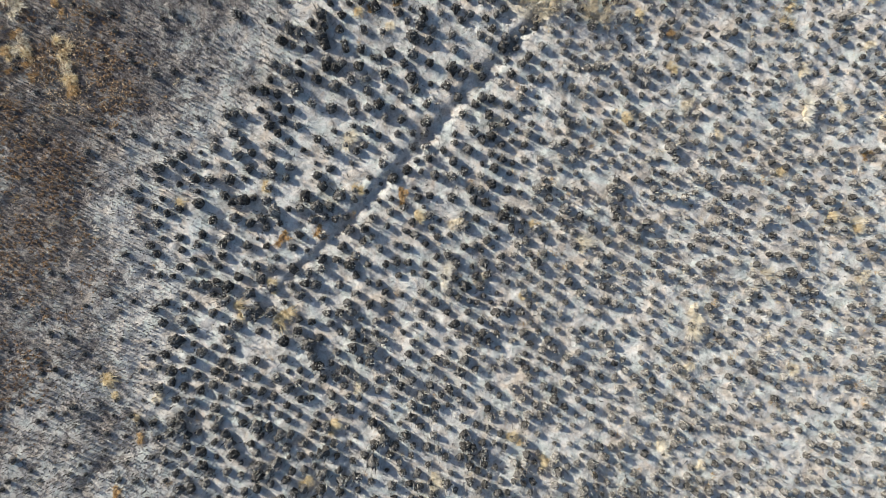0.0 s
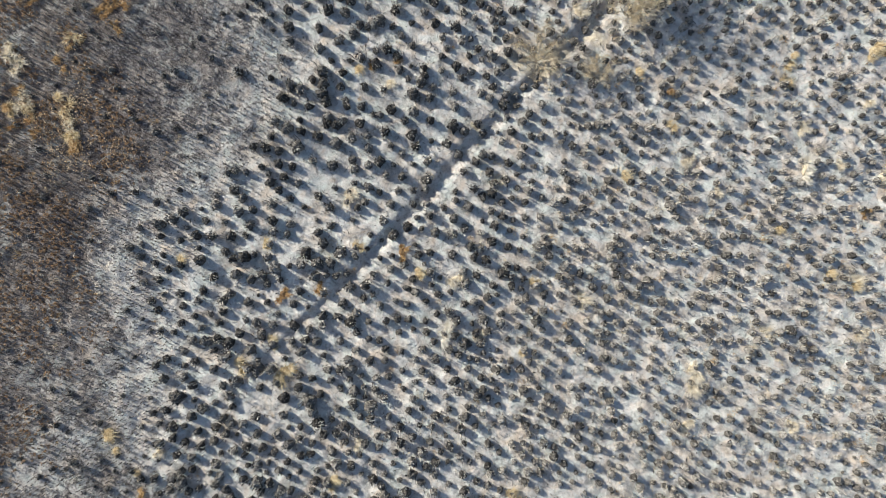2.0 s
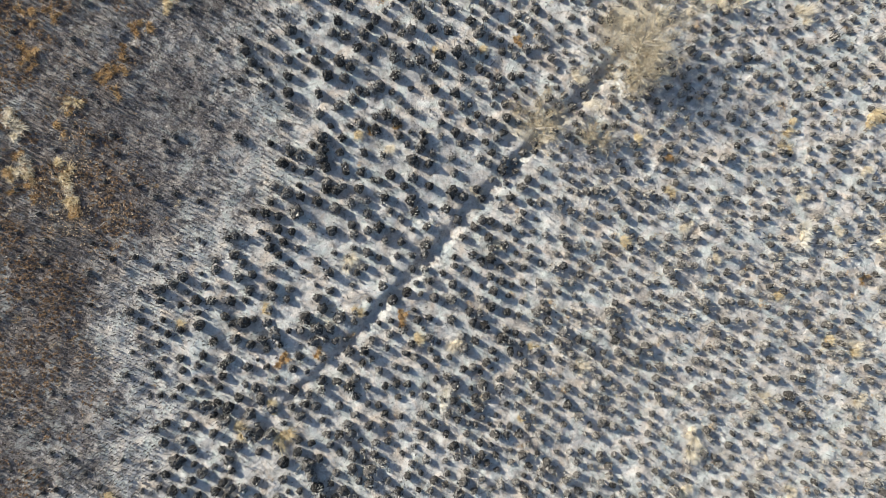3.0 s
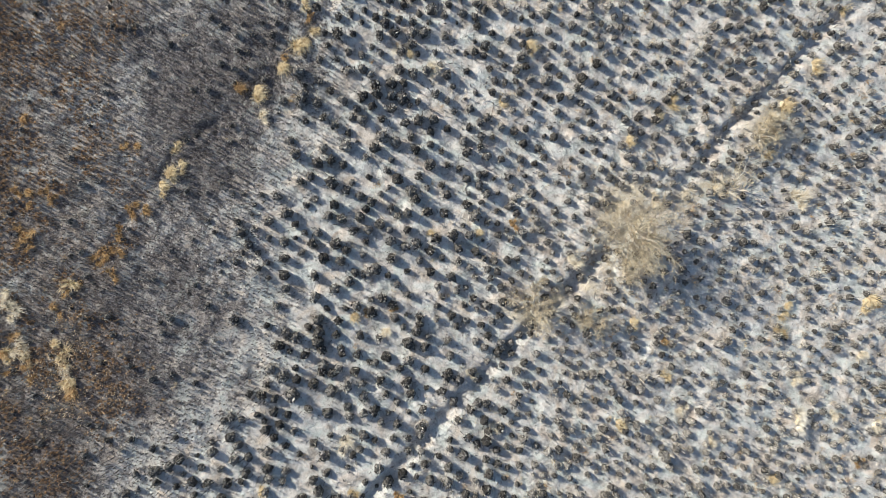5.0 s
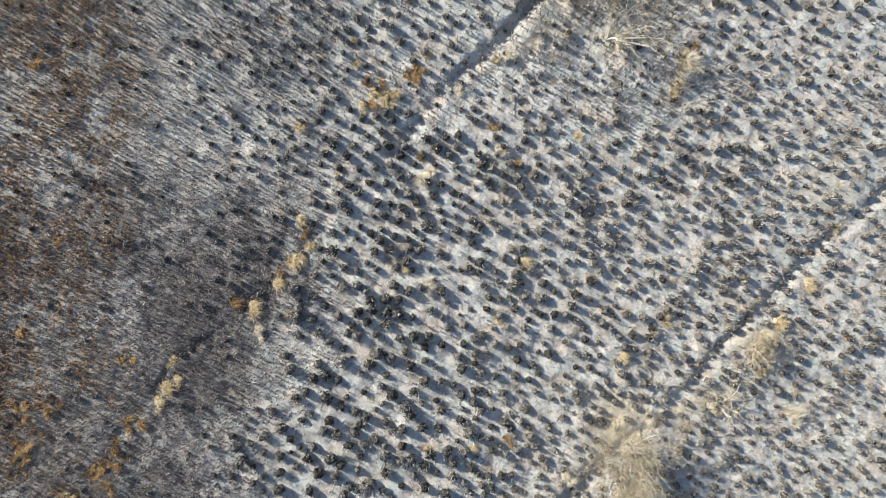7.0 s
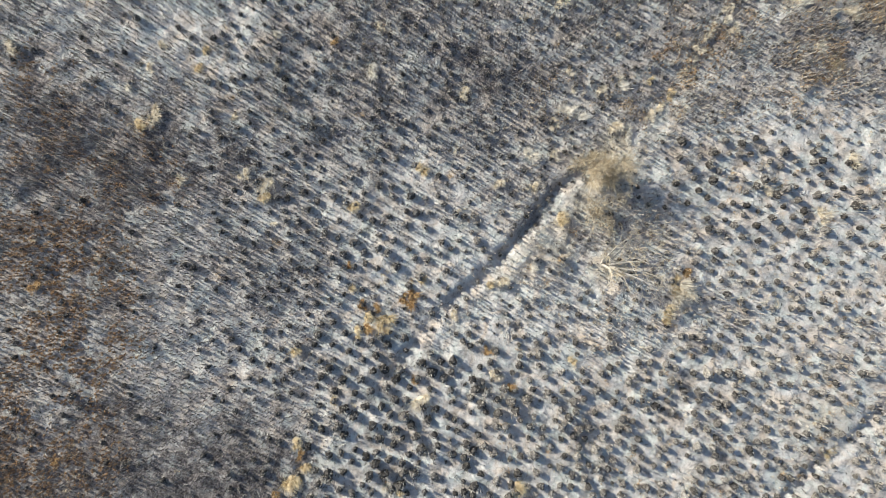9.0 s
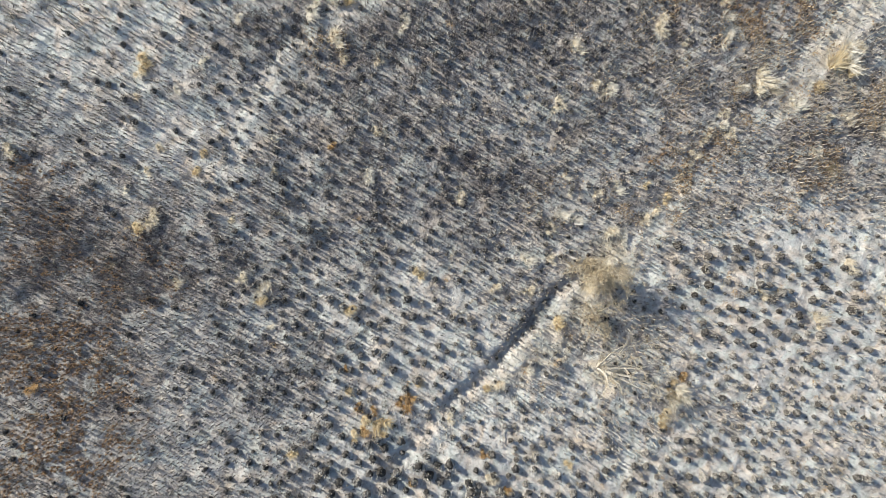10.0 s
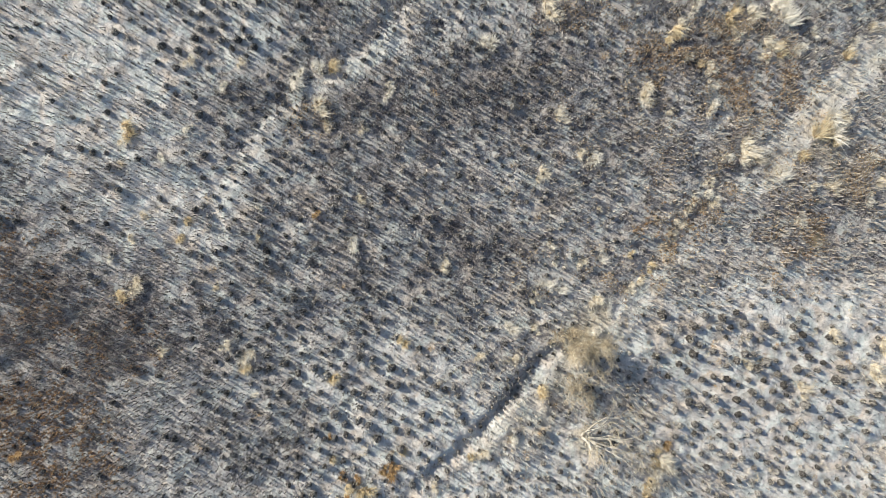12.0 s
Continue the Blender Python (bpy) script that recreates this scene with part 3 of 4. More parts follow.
tussock(3.06, 6.61, 1.05)
tussock(2.32, 4.98, 0.99)
tussock(2.91, 4.69, 1.00)
tussock(2.47, 4.18, 1.24)
tussock(1.13, 5.13, 1.19)
tussock(1.72, 3.80, 0.89)
tussock(2.32, 3.35, 1.15)
tussock(3.21, 3.05, 0.98)
tussock(3.80, 2.90, 0.93)
tussock(0.24, 3.74, 1.33)
tussock(-0.65, 3.80, 1.24)
tussock(-0.95, 2.76, 0.94)
tussock(0.24, 2.61, 1.10)
tussock(2.02, 2.31, 1.18)
tussock(0.83, 1.72, 0.95)
tussock(-3.03, 1.87, 1.06)
tussock(-7.77, 25.49, 1.21)
tussock(-7.41, 24.83, 0.72)
tussock(-7.47, 24.29, 1.15)
tussock(-7.62, 23.84, 1.23)
tussock(-6.72, 23.85, 1.18)
tussock(-8.52, 23.99, 0.81)
tussock(-4.33, 25.65, 1.14)
tussock(-3.88, 25.35, 0.91)
tussock(-3.66, 24.84, 1.19)
tussock(-3.57, 24.36, 1.20)
tussock(-4.32, 24.24, 1.12)
tussock(-4.62, 23.55, 0.93)
tussock(-3.78, 23.71, 0.96)
tussock(-2.82, 23.56, 1.25)
tussock(-4.86, 23.10, 0.90)
tussock(-4.32, 22.96, 1.18)
tussock(-5.81, 22.65, 1.18)
tussock(-6.41, 23.10, 1.02)
tussock(-3.26, 22.06, 1.56)
tussock(-2.82, 24.25, 1.09)
tussock(-2.23, 24.16, 1.51)
tussock(-1.81, 23.77, 0.70)
tussock(-1.39, 23.95, 0.70)
tussock(-2.38, 25.65, 1.28)
tussock(-2.83, 24.91, 1.21)
tussock(-0.43, 24.37, 1.02)
tussock(0.16, 25.36, 1.07)
tussock(0.46, 24.77, 0.70)
tussock(0.17, 24.02, 0.95)
tussock(0.53, 23.42, 0.87)
tussock(1.36, 23.57, 1.04)
tussock(-1.32, 22.97, 1.26)
tussock(-2.07, 22.82, 1.09)
tussock(-0.58, 22.97, 1.15)
tussock(-0.72, 22.37, 0.94)
tussock(0.17, 22.52, 0.99)
tussock(1.07, 21.93, 1.10)
tussock(-1.77, 22.07, 1.02)
tussock(-2.60, 21.77, 1.33)
tussock(-0.72, 21.68, 0.90)
tussock(-1.47, 21.38, 1.46)
tussock(-0.12, 21.33, 0.88)
tussock(1.23, 21.27, 1.29)
tussock(-6.41, 21.45, 0.93)
tussock(-5.21, 21.61, 1.41)
tussock(-5.96, 20.86, 1.11)
tussock(-6.70, 20.70, 1.16)
tussock(-7.91, 21.15, 1.23)
tussock(-5.35, 20.56, 0.95)
tussock(-4.16, 21.01, 0.87)
tussock(-2.81, 20.87, 0.70)
tussock(-0.71, 20.58, 1.32)
tussock(0.18, 20.58, 0.94)
tussock(-7.60, 19.65, 0.96)
tussock(-7.09, 19.95, 1.07)
tussock(-5.95, 19.66, 1.48)
tussock(-4.90, 19.66, 0.73)
tussock(-5.20, 19.21, 1.13)
tussock(-4.45, 18.92, 1.00)
tussock(-3.85, 18.62, 1.19)
tussock(-4.00, 19.97, 0.72)
tussock(-2.96, 20.27, 1.00)
tussock(-2.45, 19.82, 1.25)
tussock(-1.76, 19.23, 1.39)
tussock(-1.45, 18.78, 1.40)
tussock(-0.11, 19.53, 0.91)
tussock(0.19, 19.03, 1.09)
tussock(1.23, 19.84, 1.06)
tussock(-6.85, 18.76, 0.80)
tussock(-7.30, 18.46, 0.79)
tussock(-8.34, 18.00, 1.23)
tussock(-5.80, 18.46, 1.13)
tussock(-6.09, 17.86, 1.05)
tussock(-5.49, 17.72, 1.32)
tussock(-4.15, 18.23, 0.88)
tussock(-4.44, 17.81, 1.19)
tussock(-2.80, 18.33, 1.08)
tussock(-2.44, 17.88, 1.07)
tussock(-1.90, 18.03, 1.18)
tussock(-0.85, 18.10, 1.12)
tussock(0.04, 18.04, 1.13)
tussock(1.24, 18.49, 1.13)
tussock(1.69, 17.90, 1.47)
tussock(-6.69, 16.96, 1.02)
tussock(-5.79, 16.37, 1.28)
tussock(-4.74, 17.12, 1.20)
tussock(-3.99, 17.12, 1.01)
tussock(-3.39, 17.43, 1.24)
tussock(-4.14, 16.52, 0.91)
tussock(-2.79, 16.53, 1.31)
tussock(-2.88, 17.13, 0.92)
tussock(-1.90, 17.13, 0.98)
tussock(-2.04, 16.24, 1.14)
tussock(-0.40, 16.69, 1.25)
tussock(0.50, 16.85, 1.26)
tussock(1.39, 16.85, 1.26)
tussock(-8.49, 16.50, 1.04)
tussock(-7.59, 15.91, 0.89)
tussock(-6.38, 15.61, 1.19)
tussock(-5.48, 15.47, 1.14)
tussock(-4.29, 15.78, 0.89)
tussock(-2.79, 15.63, 1.27)
tussock(-5.19, 16.07, 1.12)
tussock(-1.29, 15.49, 0.89)
tussock(-3.98, 14.88, 1.17)
tussock(-2.93, 14.73, 0.81)
tussock(-4.73, 14.87, 0.90)
tussock(-0.69, 14.90, 1.16)
tussock(-0.09, 15.65, 0.77)
tussock(0.80, 15.50, 1.09)
tussock(1.40, 15.15, 0.81)
tussock(-8.48, 14.70, 1.23)
tussock(-8.87, 13.05, 0.93)
tussock(-11.12, 12.29, 1.12)
tussock(-9.43, 12.00, 0.78)
tussock(-6.83, 14.65, 1.01)
tussock(-5.78, 13.97, 1.27)
tussock(-6.83, 13.51, 1.17)
tussock(-6.22, 12.92, 0.71)
tussock(-5.03, 14.36, 1.26)
tussock(-3.83, 12.78, 1.26)
tussock(-4.28, 14.73, 1.00)
tussock(-3.62, 15.03, 1.36)
tussock(-2.48, 14.23, 0.87)
tussock(-1.88, 13.69, 1.06)
tussock(-3.23, 13.53, 1.30)
tussock(-6.67, 12.32, 1.34)
tussock(-6.67, 11.12, 1.34)
tussock(-5.47, 10.82, 0.86)
tussock(-8.17, 10.66, 0.72)
tussock(-8.77, 10.95, 1.16)
tussock(-7.86, 9.76, 0.79)
tussock(-6.36, 9.92, 1.05)
tussock(-3.96, 10.09, 0.82)
tussock(-1.87, 11.15, 1.29)
tussock(-1.42, 11.75, 1.24)
tussock(-1.28, 12.50, 1.19)
tussock(2.40, 25.67, 0.95, True)
tussock(2.70, 25.07, 0.96, True)
tussock(2.55, 24.47, 0.90, True)
tussock(4.05, 24.48, 1.02, True)
tussock(4.34, 25.82, 0.99, True)
tussock(5.53, 25.83, 1.03, True)
tussock(6.13, 25.38, 0.87, True)
tussock(5.39, 25.08, 1.28, True)
tussock(6.57, 25.98, 1.00, True)
tussock(7.32, 25.23, 1.20, True)
tussock(8.06, 25.98, 1.18, True)
tussock(8.07, 24.94, 0.80, True)
tussock(8.81, 25.09, 0.65, True)
tussock(8.67, 23.75, 1.17, True)
tussock(6.73, 24.19, 0.88, True)
tussock(7.24, 23.89, 0.96, True)
tussock(5.39, 24.18, 0.90, True)
tussock(6.13, 24.19, 0.97, True)
tussock(4.79, 23.88, 0.74, True)
tussock(5.99, 23.44, 0.93, True)
tussock(6.74, 22.70, 0.87, True)
tussock(7.78, 22.85, 0.95, True)
tussock(8.53, 22.70, 0.62, True)
tussock(9.57, 23.01, 1.09, True)
tussock(10.01, 24.20, 1.01, True)
tussock(9.41, 24.64, 0.65, True)
tussock(10.15, 25.39, 0.82, True)
tussock(10.59, 25.69, 0.96, True)
tussock(10.90, 24.05, 1.06, True)
tussock(11.35, 23.46, 0.95, True)
tussock(12.08, 24.50, 1.19, True)
tussock(11.79, 24.06, 0.95, True)
tussock(11.19, 24.95, 0.77, True)
tussock(4.35, 22.54, 0.83, True)
tussock(3.70, 22.39, 1.08, True)
tussock(2.57, 22.09, 0.84, True)
tussock(1.97, 22.08, 1.10, True)
tussock(4.21, 21.73, 1.13, True)
tussock(5.85, 22.10, 1.05, True)
tussock(2.27, 21.04, 1.13, True)
tussock(3.02, 20.89, 0.92, True)
tussock(4.06, 20.90, 0.95, True)
tussock(4.81, 20.69, 0.85, True)
tussock(5.32, 21.05, 0.84, True)
tussock(6.75, 20.91, 0.67, True)
tussock(7.26, 20.55, 0.85, True)
tussock(7.34, 21.36, 0.76, True)
tussock(8.53, 21.06, 0.70, True)
tussock(9.42, 21.66, 0.98, True)
tussock(9.72, 21.07, 1.03, True)
tussock(8.98, 20.62, 0.89, True)
tussock(11.20, 23.01, 1.19, True)
tussock(10.31, 23.16, 1.12, True)
tussock(13.15, 45.53, 1.13, True)
tussock(13.01, 44.62, 0.84, True)
tussock(14.15, 44.72, 0.69, True)
tussock(14.58, 44.28, 1.05, True)
tussock(13.62, 44.11, 1.00, True)
tussock(14.81, 44.94, 1.08, True)
tussock(15.40, 45.55, 1.02, True)
tussock(16.31, 45.41, 1.17, True)
tussock(17.06, 45.72, 0.90, True)
tussock(17.51, 45.13, 1.07, True)
tussock(16.83, 44.88, 0.79, True)
tussock(16.56, 44.36, 0.62, True)
tussock(15.88, 43.60, 0.87, True)
tussock(14.83, 43.43, 1.21, True)
tussock(13.83, 43.57, 0.66, True)
tussock(12.87, 43.26, 1.13, True)
tussock(14.08, 42.88, 0.83, True)
tussock(14.54, 42.52, 0.88, True)
tussock(13.49, 42.21, 0.96, True)
tussock(15.30, 42.08, 0.99, True)
tussock(15.90, 42.24, 0.78, True)
tussock(16.65, 42.10, 0.97, True)
tussock(17.09, 43.16, 1.03, True)
tussock(17.53, 43.53, 1.10, True)
tussock(18.43, 44.23, 0.82, True)
tussock(18.57, 44.99, 1.22, True)
tussock(18.74, 43.03, 1.29, True)
tussock(18.15, 42.72, 1.38, True)
tussock(18.60, 42.06, 0.71, True)
tussock(19.35, 42.43, 0.98, True)
tussock(19.18, 43.79, 0.62, True)
tussock(20.08, 44.40, 1.02, True)
tussock(20.58, 44.56, 1.05, True)
tussock(20.53, 43.80, 0.75, True)
tussock(19.63, 44.03, 0.67, True)
tussock(20.99, 43.36, 0.98, True)
tussock(20.40, 42.69, 1.06, True)
tussock(21.74, 43.07, 0.81, True)
tussock(22.03, 44.43, 0.90, True)
tussock(21.42, 44.87, 0.62, True)
tussock(22.33, 44.22, 0.83, True)
tussock(22.64, 43.53, 0.98, True)
tussock(14.55, 41.41, 0.98, True)
tussock(14.62, 40.86, 1.23, True)
tussock(15.46, 41.33, 0.75, True)
tussock(17.26, 41.80, 0.62, True)
tussock(17.92, 41.45, 1.03, True)
tussock(19.06, 41.52, 0.85, True)
tussock(19.66, 41.83, 1.00, True)
tussock(17.11, 41.05, 1.08, True)
tussock(18.47, 40.91, 1.06, True)
tussock(19.52, 40.62, 1.20, True)
tussock(20.78, 40.79, 1.19, True)
tussock(20.72, 41.39, 0.66, True)
tussock(21.76, 41.56, 0.94, True)
tussock(22.36, 42.17, 1.30, True)
tussock(22.67, 40.97, 0.88, True)
tussock(22.08, 40.60, 1.12, True)
tussock(16.37, 40.43, 0.94, True)
tussock(17.28, 40.23, 0.88, True)


def plant_tussocks():
    """The countless rest of them, between those that stand out."""
    g = np.random.default_rng(21)
    x, y = scatter(g, 0.5, tussock_chance, 0.75)
    px, py = np.array(STANDING).T
    gap = np.array([np.min((px - a) ** 2 + (py - b) ** 2) for a, b in zip(x, y)]) ** 0.5
    known = np.zeros(len(x), bool)
    for x0, y0, x1, y1 in KNOWN:
        known |= (x > x0) & (x < x1) & (y > y0) & (y < y1)
    keep = (gap > np.where(x > 1, 0.5, 0.6)) & ~(known & (g.random(len(x)) < 0.35))
    x, y = x[keep], y[keep]
    east = x > 1 + 3 * (wave(x, y, 4) - 0.5)
    a, b = thinned(x[east], y[east], 0.48), thinned(x[~east], y[~east], 0.53)
    x, y = np.concatenate([a[0], b[0]]), np.concatenate([a[1], b[1]])
    z = level(x, y)
    size = np.clip(0.96 + 0.2 * g.standard_normal(len(x)), 0.45, 1.7) * (0.6 + 0.4 * big_field(x, y)) * (1.05 - 0.011 * np.clip(x + 8, 0, 30)) * (1 - 0.14 * soft_step(34, 38, y) * soft_step(8, 12, x))
    turn = g.random(len(x)) * 2 * math.pi
    grey = (x + 4 * (wave(x, y, 5) - 0.5) + 9 * soft_step(33, 37, y) + 20 * soft_step(43, 47, y) > 4) & (g.random(len(x)) < 0.8)
    for singed, mat, name, label in ((False, CHAR, "charred_tussocks", "black charred sedge tussocks spread over pale ash"), (True, SINGED, "singed_tussocks", "grey-tan singed sedge tussocks spread over pale ash")):
        mounds, stubs = [], []
        for k in np.flatnonzero(grey == singed):
            m, s = PLAIN_TUSSOCKS[k % len(PLAIN_TUSSOCKS)]
            at = (x[k], y[k], z[k] - 0.03)
            mounds.append((turned(m[0], turn[k], size[k], at), m[1]))
            stubs.append((turned(s[0], turn[k], size[k], at), s[1]))
        rest = tagged(new(name, mesh_of(name, *joined(mounds), [MOUND])), label, "tussocks", kind="stuff")
        tagged(under(rest, "stub_crown", mesh_of("stub_crown", *joined(stubs), [mat])), kind="stuff")


plant_tussocks()


def tube(points, radii, sides=5):
    """One bent tapered round bar through the points."""
    rows, n = [], len(points)
    for k, (p, r) in enumerate(zip(points, radii)):
        d = (Vector(points[min(k + 1, n - 1)]) - Vector(points[max(k - 1, 0)])).normalized()
        a = d.cross(Vector((0.31, 0.94, 0.12))).normalized()
        b = d.cross(a)
        rows += [Vector(p) + (a * math.cos(t) + b * math.sin(t)) * r for t in (2 * math.pi * s / sides for s in range(sides))]
    f = [(k * sides + s, k * sides + (s + 1) % sides, (k + 1) * sides + (s + 1) % sides, (k + 1) * sides + s) for k in range(n - 1) for s in range(sides)]
    return np.array([tuple(v) for v in rows]), np.array(f)


def plant_stems():
    g = np.random.default_rng(5)
    x, y = scatter(g, 0.25, lambda x, y: np.clip(1 - 0.7 * pale_side(x, y), 0, 1) * (0.12 - 0.05 * soft_step(33, 38, y) + 0.84 * (stem_field(x, y) - 0.2) / 0.8) * (0.25 + 1.3 * wave(x, y, 0.8)) * (0.4 + 0.6 * clear_of_ditch(x, y)))
    x, y = np.repeat(x, 4), np.repeat(y, 4)
    x, y = x + 0.022 * g.standard_normal(len(x)), y + 0.022 * g.standard_normal(len(x))
    n = len(x)
    foot = np.stack([x, y, level(x, y) - 0.03], 1)
    h = np.clip(0.16 + 0.34 * np.repeat(g.random(n // 4), 4) + 0.14 * g.random(n), 0.1, 0.9) * (0.75 + 0.5 * wave(x, y, 2.7)) * (0.62 + 0.34 * soft_step(28, 40, y))
    lean = np.stack([np.repeat(0.09 * g.standard_normal(n // 4), 4) + 0.04 * g.standard_normal(n), np.repeat(0.09 * g.standard_normal(n // 4), 4) + 0.04 * g.standard_normal(n), np.ones(n)], 1)
    tip = foot + lean * h[:, None]
    v, f = rods(foot, tip, 0.009 + 0.007 * g.random(n), 0.007 + 0.004 * g.random(n))
    ob = tagged(new("burnt_stems", mesh_of("burnt_stems", v, f, [STEM])), "thin upright burnt stems standing in ash", "burnt stems", kind="stuff")
    # scorched leaves hang on the stems where the litter is brown
    k = np.flatnonzero(g.random(n) < 1.1 * blots(x, y, LITTER) * soft_step(0.28, 0.55, 0.6 * wave(x, y, 1.0) + 0.4 * wave(x + 5, y, 3.0)))
    k = np.repeat(k, 6)
    at = foot[k] + lean[k] * (h[k] * (0.35 + 0.6 * g.random(len(k))))[:, None]
    a = g.random(len(k)) * 2 * math.pi
    way = np.stack([np.cos(a), np.sin(a), 0.5 * g.standard_normal(len(k))], 1)
    v, f = ribbons(at, way, 0.05 + 0.08 * g.random(len(k)), 0.022 + 0.026 * g.random(len(k)), 0.4 * g.random(len(k)), 2)
    part = under(ob, "leaves", mesh_of("leaves", v, f, [LEAF]), "curled rust-brown scorched leaves")
    tagged(part, kind="stuff")


plant_stems()


def plant_stubble():
    """Short broken stubble all over the burnt ground."""
    g = np.random.default_rng(15)
    x, y = scatter(g, 0.285, lambda x, y: (0.25 + 0.7 * wave(x + 21, y, 0.9)) * (0.45 + 0.55 * stem_field(x, y)) * (1 - 0.8 * trench(x, y)[1]))
    n = len(x)
    foot = np.stack([x, y, level(x, y) - 0.02], 1)
    way = np.stack([0.7 * g.standard_normal(n), 0.7 * g.standard_normal(n), np.ones(n)], 1)
    v, f = rods(foot, foot + way * (0.05 + 0.13 * g.random(n))[:, None], 0.012 + 0.014 * g.random(n), 0.008 + 0.008 * g.random(n))
    tagged(new("stubble", mesh_of("stubble", v, f, [CHAR])), "short broken charred stubble in ash", "stubble", kind="stuff")


plant_stubble()


def clump_shape(seed, blades, tilt):
    """A grass clump about one metre wide: a low thatch and a ragged row of small tufts, whose bent blades the wind has pushed one way."""
    g = np.random.default_rng(seed)
    fans = []
    for along in np.linspace(-0.26, 0.26, 4) + 0.09 * g.standard_normal(4):
        off, size = np.array([0.12 * g.standard_normal(), along, 0.0]), 0.55 + 0.5 * g.random()
        n = int(blades / 4 * (0.6 + 0.8 * g.random()))
        base, way = spread(g, n, 0.13 * size, 3, tilt)
        base[:, 2] = 0.14 * size
        way[:, :2] += [0.3 + 0.22 * g.standard_normal(), 0.22 * g.standard_normal() - 0.15]
        ln = size * (0.15 + 0.37 * g.random(n) ** 1.5)
        v, f = ribbons(base, way, ln, 0.012 + 0.018 * g.random(n), 0.1 + 0.5 * g.random(n), 3)
        fans.append((v + off, f))
    low, f = dome(0.15, 0.17, seed, 4, 11)
    return (low * [1, 2.1, 1], f), joined(fans)


CLUMPS = {}
for kind, mat, blades, tilt in (("p", STRAW, 680, 56), ("y", YELLOW, 640, 56), ("o", RUST, 520, 62), ("w", WHITE, 680, 54)):
    CLUMPS[kind] = []
    for seed in range(5):
        low, fan = clump_shape(900 + 17 * seed + ord(kind), blades, tilt)
        CLUMPS[kind].append((mesh_of("thatch", *low, [PALE_THATCH if kind in "pw" else RUST_THATCH if kind == "o" else THATCH]), mesh_of("blade_tuft", *fan, [mat])))
NAMES = {"p": ("straw_clump", "pale dry straw-coloured grass clump among black stubble", "pale straw clumps"), "y": ("yellow_grass_clump", "yellow half-dry grass clump standing in ash", "yellow grass clumps"),
         "o": ("scorched_grass_clump", "rust-brown scorched grass clump on burnt soil", "scorched grass clumps"), "w": ("bleached_grass_clump", "bleached whitish dry grass clump on ash", "bleached grass clumps")}


def clump(kind, x, y, wide):
    g = np.random.default_rng(int(abs(x * 971 + y * 313)))
    name, label, group = NAMES[kind]
    ob = holder(name, label, "grass clump", group, (x, y, float(level(x, y)) - 0.02), -60 + 120 * g.random(), (1.2 if kind in "pw" else 1.22) * wide)
    low, fan = CLUMPS[kind][g.integers(5)]
    under(ob, "thatch", low)
    under(ob, "blade_tuft", fan)
    return ob


def plant_tufts():
    """Small dry tufts between the tussocks, too many to count."""
    g = np.random.default_rng(77)
    x, y = scatter(g, 0.95, lambda x, y: np.clip(0.10 + 0.03 * np.clip(x + 6, 0, 25) * (1 - 0.6 * soft_step(38, 44, y)) + 0.25 * blots(x, y, LITTER), 0, 0.7) * (wave(x + 3, y, 3.0) > 0.35))
    shapes = [clump_shape(3000 + k, 40, 65)[1] for k in range(6)]
    z = level(x, y)
    for kind, mat, label in ((0, STRAW, "small pale straw tufts scattered over ash"), (1, YELLOW, "small yellow grass tufts scattered over ash"), (2, RUST, "small rust-brown grass tufts scattered over ash")):
        own = [(turned(shapes[k % 6][0], 6.3 * g.random(), 0.35 + 0.35 * g.random(), (x[k], y[k], z[k])), shapes[k % 6][1]) for k in range(kind, len(x), 3)]
        tagged(new("dry_tufts", mesh_of("dry_tufts", *joined(own), [mat])), label, "grass tufts", kind="stuff")


plant_tufts()


# loose golden leaf litter beside the middle ditch's north end: x, y, radius x, radius y, strength
GOLD = [(10.8, 46.8, 0.9, 0.9, 1.0), (12.4, 48.3, 0.9, 0.8, 1.0), (13.8, 49.8, 0.9, 0.9, 1.0), (15.3, 51.6, 0.9, 1.0, 1.0), (16.6, 53.2, 0.9, 0.9, 0.9), (18.5, 57.5, 4.0, 2.6, 0.75), (16, 60.5, 5, 2.5, 0.9), (20.5, 47.8, 1.0, 2.2, 0.7), (21.5, 50.8, 1.2, 1.6, 0.8), (23.5, 53.0, 1.5, 2.0, 0.8), (9, 61, 4, 2, 0.35), (18, 52, 8, 5, 0.2), (13, 56.5, 8, 5, 0.14), (8, 48, 4, 3, 0.12), (-6.5, 55.5, 1.5, 1.5, 0.4), (-19.5, 9.0, 2.5, 4, 0.35)]


def plant_leaf_litter():
    """Curled dry leaves that lie and stand in the stubble."""
    g = np.random.default_rng(31)
    x, y = scatter(g, 0.085, lambda x, y: 1.3 * blots(x, y, GOLD) * soft_step(0.3, 0.7, wave(x, y, 0.8)))
    n = len(x)
    at = np.stack([x, y, level(x, y) + 0.04 + 0.34 * g.random(n)], 1)
    a = g.random(n) * 2 * math.pi
    way = np.stack([np.cos(a), np.sin(a), 0.6 * g.standard_normal(n)], 1)
    v, f = ribbons(at, way, 0.07 + 0.09 * g.random(n), 0.03 + 0.035 * g.random(n), 0.4 * g.random(n), 2)
    tagged(new("leaf_litter", mesh_of("leaf_litter", v, f, [TAN_LEAF])), "tan-brown curled dry leaves along the track", "leaves", kind="stuff")


plant_leaf_litter()


